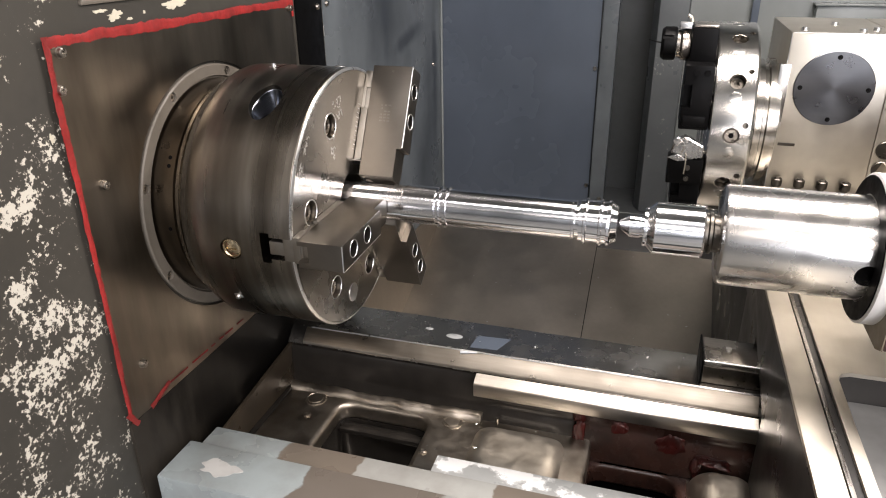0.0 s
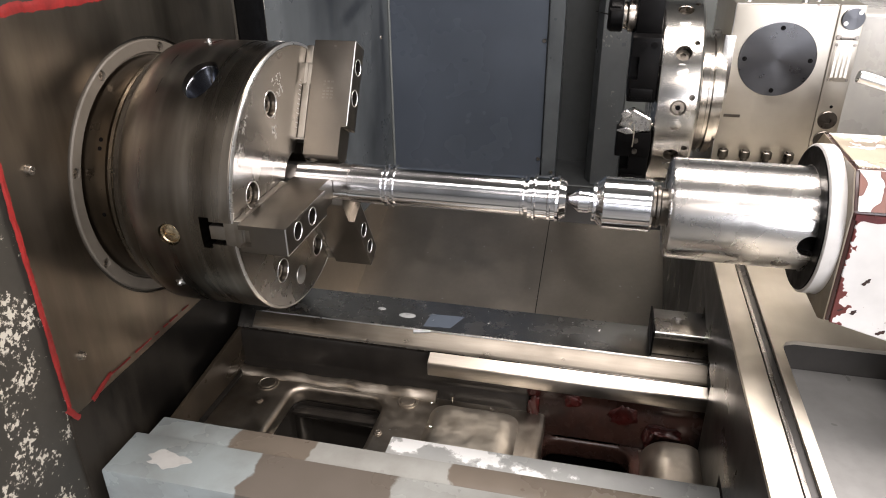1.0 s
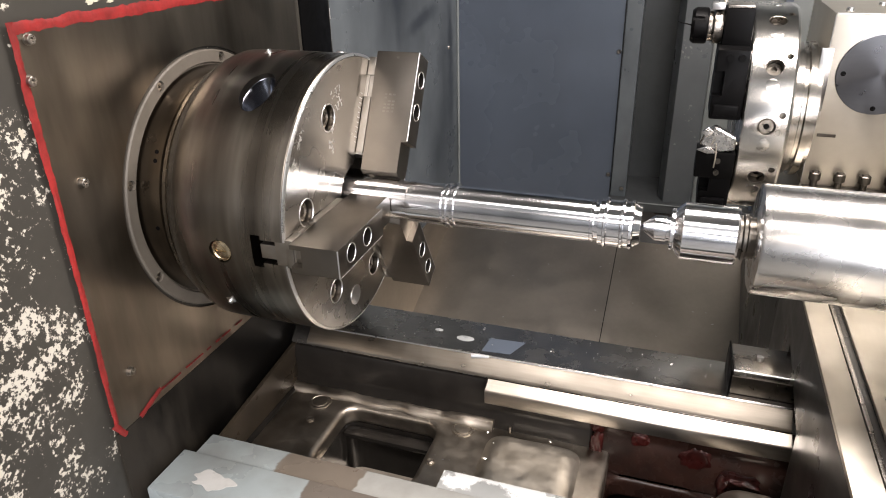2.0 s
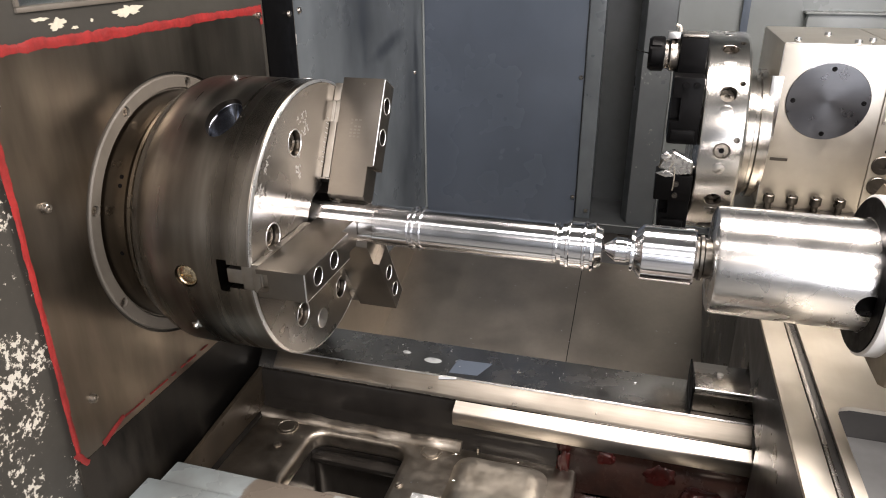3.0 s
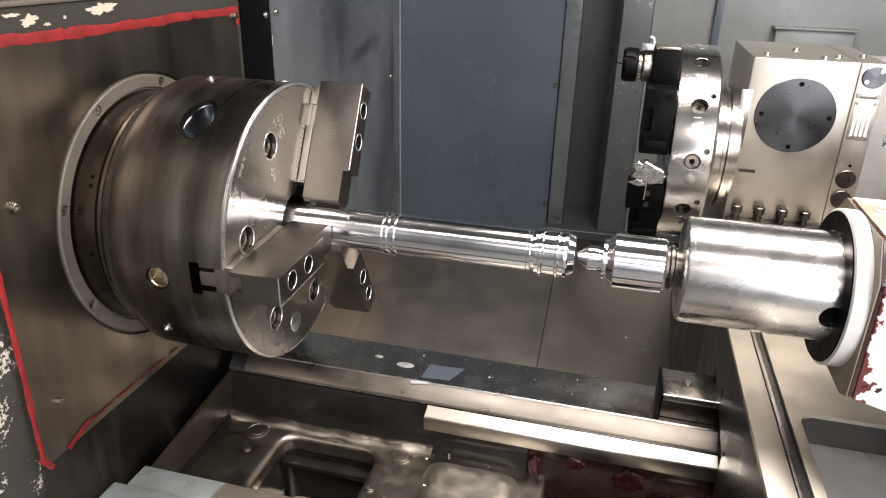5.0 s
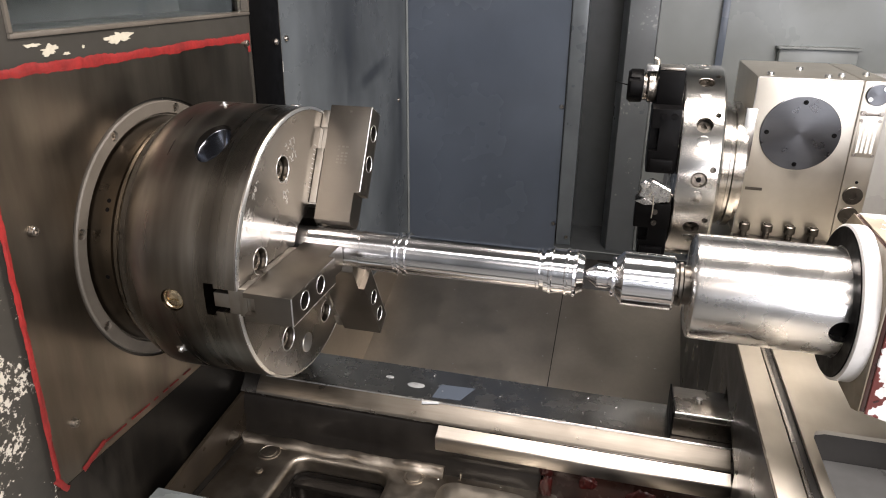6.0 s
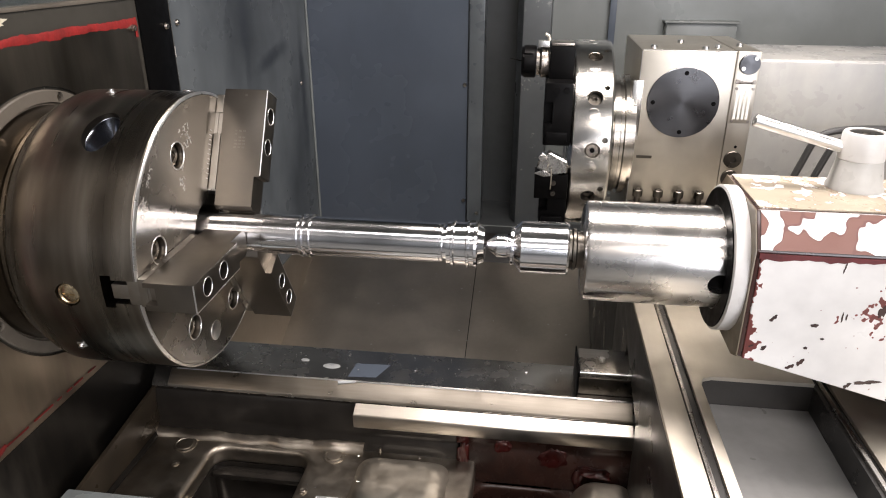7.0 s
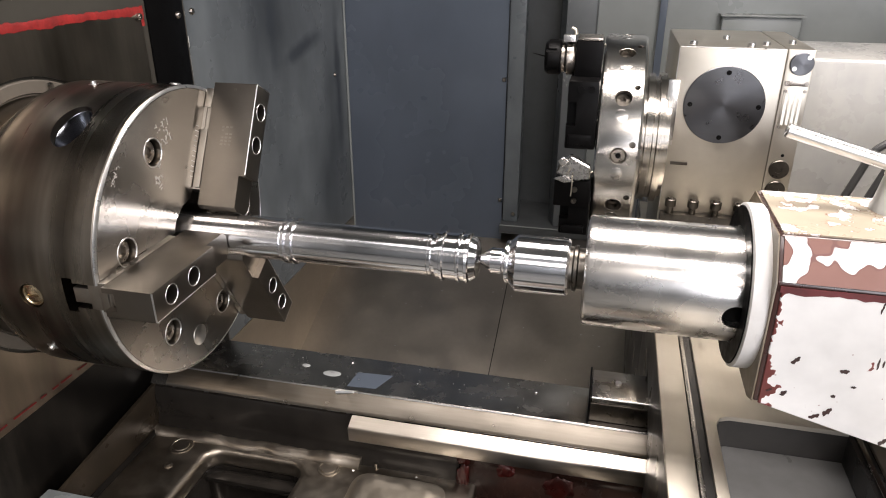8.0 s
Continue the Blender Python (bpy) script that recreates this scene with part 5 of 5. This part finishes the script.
def way_wiper():
    t = thing("way_wiper", "dark steel way wiper block with a sheet cover and screw", "wiper", (0.605, 0.17, -0.365))
    part("cover", box(0.0, 0.12, 0.002, 0.092, 0.001, 0.045, 0.004), M_RAIL, t, "folded steel cover")
    part("lip", box(-0.004, -0.001, -0.004, 0.094, -0.008, 0.048, 0.001), M_BLACK, t, "black rubber wiper lip")
    # Added rod draws the bright highlight on the cover edge.
    part("cover_edge", rod((0.001, 0.0035, 0.0442), (0.12, 0.0035, 0.0442), 0.0014, seg=8), M_ALU, t, "bright rod along the folded edge as a painted highlight")
    part("strip", box(0.0, 0.12, -0.002, 0.0015, 0.001, 0.036, 0.0008), M_DARKSTEEL, t, "dark front strip")
    part("screw", rod((0.045, 0.052, 0.045), (0.045, 0.052, 0.049), 0.0055, seg=14), M_ALU, t, "small bright screw")
    return t


way_wiper()


def bed_casting():
    t = thing("bed_casting", "oily brown cast lathe bed web with core openings", "lathe bed")
    def rounded(x0, x1, y0, y1, r, n=6):
        out = []
        for cx, cy, a0 in ((x1 - r, y1 - r, 0), (x0 + r, y1 - r, 90), (x0 + r, y0 + r, 180), (x1 - r, y0 + r, 270)):
            for i in range(n + 1):
                a = radians(a0 + 90 * i / n)
                out.append((cx + r * math.cos(a), cy + r * math.sin(a)))
        return out
    slab = box(-0.235, 0.42, -0.20, 0.128, -0.54, -0.50)
    web = cut(slab, prism(rounded(-0.098, 0.098, -0.075, 0.092, 0.03), "z", -0.6, -0.4))
    bevelled(web, 0.012, 3, 60)
    part("web", web, M_CAST, t, "", 50)
    # walls of the core box under the opening, in darker casting for painted shade
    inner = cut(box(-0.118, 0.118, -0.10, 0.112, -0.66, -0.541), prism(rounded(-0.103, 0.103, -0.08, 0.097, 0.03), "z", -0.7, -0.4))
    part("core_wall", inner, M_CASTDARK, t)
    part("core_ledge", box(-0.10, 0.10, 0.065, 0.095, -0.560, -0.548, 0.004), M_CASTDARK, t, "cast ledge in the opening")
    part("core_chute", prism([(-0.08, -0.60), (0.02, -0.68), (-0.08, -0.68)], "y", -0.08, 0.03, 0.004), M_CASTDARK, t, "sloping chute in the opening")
    # rounded hump beside the second opening
    def mound(x0, x1, y0, y1, top, base, roll, rough, seed, nx=48, ny=44):
        """A cast boss with rolled edges and a hammered skin."""
        bm = bmesh.new()
        grid = []
        for i in range(nx + 1):
            x = x0 + (x1 - x0) * i / nx
            row = []
            for j in range(ny + 1):
                y = y0 + (y1 - y0) * j / ny
                drop = 0.0
                for d in (x - x0, x1 - x, y1 - y):
                    k = max(0.0, 1 - d / roll)
                    drop += 1 - math.sqrt(max(0.0, 1 - k * k))
                lump = 2.0 * noise.noise(Vector((x * 26, y * 26, seed))) + 0.45 * noise.noise(Vector((x * 90, y * 90, seed + 9)))
                row.append(bm.verts.new((x, y, max(base, top - (top - base) * min(1.0, drop)) + rough * lump)))
            grid.append(row)
        for i in range(nx):
            for j in range(ny):
                bm.faces.new((grid[i][j], grid[i + 1][j], grid[i + 1][j + 1], grid[i][j + 1]))
        rim = [grid[i][0] for i in range(nx + 1)] + [grid[nx][j] for j in range(1, ny + 1)] + [grid[i][ny] for i in range(nx - 1, -1, -1)] + [grid[0][j] for j in range(ny - 1, 0, -1)]
        low = [bm.verts.new((v.co.x, v.co.y, base - 0.05)) for v in rim]
        for i in range(len(rim)):
            k = (i + 1) % len(rim)
            bm.faces.new((rim[i], rim[k], low[k], low[i]))
        bm.faces.new(low)
        return bm
    part("hump", mound(0.185, 0.386, -0.18, 0.112, -0.484, -0.535, 0.050, 0.0007, 3, 72, 80), M_HUMP, t, "rounded hammered cast boss", 70)
    pocket = cut(box(0.392, 0.72, -0.20, 0.118, -0.59, -0.545), prism(rounded(0.420, 0.582, -0.12, 0.102, 0.03), "z", -0.7, -0.4))
    part("pocket_web", bevelled(pocket, 0.010, 3, 60), M_PIT, t, "red-brown floor of the second opening", 50)
    # Box added in black so that the opening shows as deep shade.
    part("pocket_box", cut(box(0.400, 0.602, -0.14, 0.112, -0.78, -0.591), box(0.412, 0.590, -0.13, 0.106, -0.77, -0.5)), M_BLACK, t, "black box painting the shade under the second opening")
    part("lug", mound(0.600, 0.72, -0.18, 0.104, -0.490, -0.545, 0.044, 0.0008, 5, 40, 70), M_HUMP, t, "rounded cast lug", 70)

    def dab(x, y, z, sx, sy, sz, seed):
        """An uneven clot of red lacquer."""
        bm = bmesh.new()
        bmesh.ops.create_icosphere(bm, subdivisions=4, radius=1)
        for v in bm.verts:
            c = v.co
            k = 1 + 0.5 * noise.noise(c * 1.5 + Vector((seed * 7.1, 0, 0))) + 0.14 * noise.noise(c * 4 + Vector((seed * 3.3, 2, 0)))
            v.co = (x + sx * c.x * k, y + sy * c.y * k, z + sz * c.z * k)
        return bm
    for k, (x, y, z, sx, sy, sz) in enumerate(((0.396, 0.116, -0.505, 0.013, 0.008, 0.042), (0.392, 0.127, -0.458, 0.010, 0.005, 0.016), (0.566, 0.120, -0.492, 0.026, 0.006, 0.032), (0.640, 0.100, -0.492, 0.028, 0.014, 0.006), (0.612, 0.104, -0.512, 0.010, 0.010, 0.022), (0.470, 0.126, -0.470, 0.016, 0.004, 0.014))):
        part("red_dab", dab(x, y, z, sx, sy, sz, k), M_REDGLOSS, t, "glossy clot of red lacquer", 80)
    part("bright_nick", box(0.570, 0.577, 0.1195, 0.125, -0.482, -0.469, 0.001, 1), M_ALU, t, "small bright nick")
    for x, y, z, r in ((-0.157, 0.085, -0.50, 0.017), (0.145, 0.092, -0.50, 0.016), (-0.150, 0.03, -0.50, 0.006), (0.115, -0.01, -0.50, 0.006)):
        b = part("bed_bolt", lathe([(0, 0), (0, r * 1.35), (0.0022, r * 1.3), (0.0026, r * 1.12), (0.0012, r * 1.04), (0.0012, r), (0.0034, r * 0.94), (0.0040, r * 0.7), (0.0030, 0)], 28), M_CAST, t, "oily flush bolt head in a ring groove")
        b.matrix_local = Matrix.Translation((x, y, z)) @ Matrix.Rotation(radians(-90), 4, "Y")
    part("pin", rod((0.235, 0.100, -0.492), (0.235, 0.101, -0.478), 0.0032, 0.0028, 10), M_BOLT, t, "small upright pin")

    def fillet(points, r, seed):
        """An uneven bead of casting and old paint in a corner, wet with oil."""
        rng = random.Random(seed)
        bm = tube(points, r, 10)
        bmesh.ops.subdivide_edges(bm, edges=[e for e in bm.edges if abs((e.verts[0].co - e.verts[1].co).x) > 0.004], cuts=6)
        ph = [rng.uniform(0, 6.3) for _ in range(6)]
        for v in bm.verts:
            w = math.sin(v.co.x * 47 + ph[0]) + 0.6 * math.sin(v.co.x * 103 + v.co.y * 120 + ph[1]) + 0.25 * math.sin(v.co.z * 300 + v.co.x * 211 + ph[2])
            v.co.z += r * 0.06 * w
            v.co.y += r * 0.08 * math.sin(v.co.x * 71 + ph[3])
        return bm
    part("rear_fillet", fillet([(-0.232, 0.122, -0.508), (-0.10, 0.122, -0.510), (0.05, 0.121, -0.510), (0.12, 0.121, -0.508), (0.20, 0.120, -0.506)], 0.022, 1), M_CAST, t, "lumpy oily fillet", 80)
    return t


bed_casting()


def left_guard():
    t = thing("bed_guard", "oily brown guard sheet beside the bed below the chuck", "guard")
    part("sheet", prism([(-0.17, -0.437), (0.15, -0.40), (0.15, -0.50), (-0.17, -0.53)], "x", -0.238, -0.230, 0.001), M_GUARD, t)
    # Strip added in black to paint the shade between guard and web.
    part("gap_shade_strip", prism([(-0.223, -0.497), (-0.2295, -0.49), (-0.2295, -0.52), (-0.223, -0.52)], "y", -0.17, 0.12, 0.002), M_OILSHADE, t, "added black strip painting the shade in the gap")
    return t


left_guard()


def front_way():
    t = thing("front_bed_way", "front bed way in worn blue-grey paint", "bed way")
    part("ledge", box(-0.222, 0.70, -0.212, -0.160, -0.60, -0.400, 0.003), M_WAYTOP, t)
    part("bar", box(-0.238, 1.2, -0.305, -0.213, -0.62, -0.392, 0.004), M_WAY, t, "painted outer bar")
    ring = [(-0.150 + 0.034 * (1 + 0.2 * math.sin(3 * a + 1) + 0.12 * math.sin(7 * a)) * math.cos(a), -0.262 + 0.017 * (1 + 0.22 * math.sin(4 * a) + 0.1 * math.sin(9 * a + 2)) * math.sin(a)) for a in [2 * math.pi * i / 48 for i in range(48)]]
    part("paint_patch", prism(ring, "z", -0.3925, -0.3914), M_KNOB, t, "pale bare patch in the grey paint")
    part("steel_edge", box(0.18, 0.70, -0.1595, -0.118, -0.52, -0.402, 0.003), M_LEDGE, t, "pale blotched inner edge")
    return t


front_way()


def saddle():
    t = thing("tailstock_saddle", "dark glossy saddle with a pale ground top and groove", "saddle")
    body = prism([(-0.45, -0.205), (0.50, -0.205), (0.50, -0.62), (0.27, -0.62), (0.27, -0.31), (0.08, -0.36), (0.08, -0.62), (-0.10, -0.62), (-0.10, -0.395), (-0.45, -0.395)], "x", 0.700, 1.7, 0.003)
    # shallow pocket added in the top for a shaded patch, one rounded inner corner
    pocket = [(0.768, -0.50), (0.768, -0.024), (0.774, -0.010), (0.788, -0.004), (0.9385, -0.004), (0.9385, -0.50)]
    part("end_face", cut(body, prism(pocket, "z", -0.250, -0.10)), M_SADDLE, t)
    floor_edge = [(0.7685, -0.449), (0.7685, -0.025), (0.7745, -0.0108), (0.7885, -0.0048), (0.938, -0.0048), (0.938, -0.449)]
    part("pocket_floor", prism(floor_edge, "z", -0.2502, -0.2475), M_POCKET, t, "grey floor of the added sunk pocket")
    part("edge_strip", box(0.697, 0.733, -0.45, 0.50, -0.2045, -0.196, 0.0015), M_STRIP, t, "pale ground edge strip")
    part("groove_lip", box(0.735, 0.741, -0.45, 0.50, -0.2045, -0.197, 0.001), M_RAIL, t, "thin lip of the groove")
    part("top_plate", cut(box(0.753, 0.938, -0.45, 0.50, -0.2045, -0.198, 0.0015), prism(pocket, "z", -0.250, -0.10)), M_STRIP, t, "pale ground saddle top")
    part("groove_lip", box(0.944, 0.950, -0.45, 0.50, -0.2045, -0.199, 0.001), M_RAIL, t, "thin lip of the groove")
    part("top_plate", box(0.958, 1.7, -0.45, 0.50, -0.2045, -0.198, 0.0015), M_STRIP, t, "pale ground saddle top")
    return t


saddle()


# ---- scattered chips ----
def swarf():
    rng = random.Random(11)
    bm = bmesh.new()
    spots = []
    for _ in range(90):
        y = rng.uniform(0.30, 1.25)
        spots.append((rng.uniform(-0.22, 0.66), y, 0.40 * y - 1.0805, 1.0))
    for _ in range(40):
        spots.append((rng.uniform(-0.2, 0.58), rng.uniform(0.17, 0.255), -0.3645, 0.6))
    for _ in range(26):
        spots.append((rng.uniform(0.12, 0.36), rng.uniform(-0.10, 0.10), -0.487, 0.8))
    for x, y, z, k in spots:
        a, r = rng.uniform(0, 6.3), k * rng.uniform(0.0012, 0.0036)
        vs = [bm.verts.new((x + r * math.cos(a + q) * (1.6 if i % 2 else 0.6), y + r * math.sin(a + q), z + rng.uniform(0, 0.002))) for i, q in enumerate((0, 1.6, 3.1, 4.7))]
        top = bm.verts.new((x, y, z + r * 0.8))
        for i in range(4):
            bm.faces.new((vs[i], vs[(i + 1) % 4], top))
        bm.faces.new(vs[::-1])
    return tagged(part("swarf", bm, M_ALU), "tiny bright metal chips scattered over the tray and bed", "swarf", kind="stuff")


swarf()


# ---- lamps that give the light ----
def lamp_fixture(name, m, sx, sy, label, rise):
    t = thing(name, label, "lamp")
    t.matrix_world = m
    part("housing", box(-sx / 2 - 0.03, sx / 2 + 0.03, -sy / 2 - 0.03, sy / 2 + 0.03, 0.012, 0.06, 0.006), M_ALU, t)
    up = m.inverted().to_3x3() @ Vector((0, 0, 1))
    for x in (-sx * 0.4, sx * 0.4):
        p = Vector((x, 0, 0.055))
        part("hanger", rod(p, p + up * rise, 0.008, seg=10), M_BOLT, t)
    return t


lamp_fixture("work_lamp", look((0.86, 0.22, 1.02), (0.86, 0.22, 0.0)), 1.15, 0.32, "long work lamp under the enclosure roof", 0.04)
lamp_fixture("unseen_shop_lamp", look((2.5, -2.3, 1.8), (0.8, 0.2, 0.0)), 2.0, 0.8, "wide shop lamp hung above the gangway", 1.58)
lamp_fixture("unseen_shop_lamp", look((1.5, -3.3, 1.9), (0.8, 0.2, 0.0)), 2.6, 0.8, "wide shop lamp hung above the gangway", 1.48)
# Housing for the added fill light over the front.
lamp_fixture("unseen_shop_lamp", look((0.9, -1.9, 2.6), (0.9, -0.2, 0.0)), 2.6, 0.5, "made-up long lamp over the machine front, added as fill", 0.75)
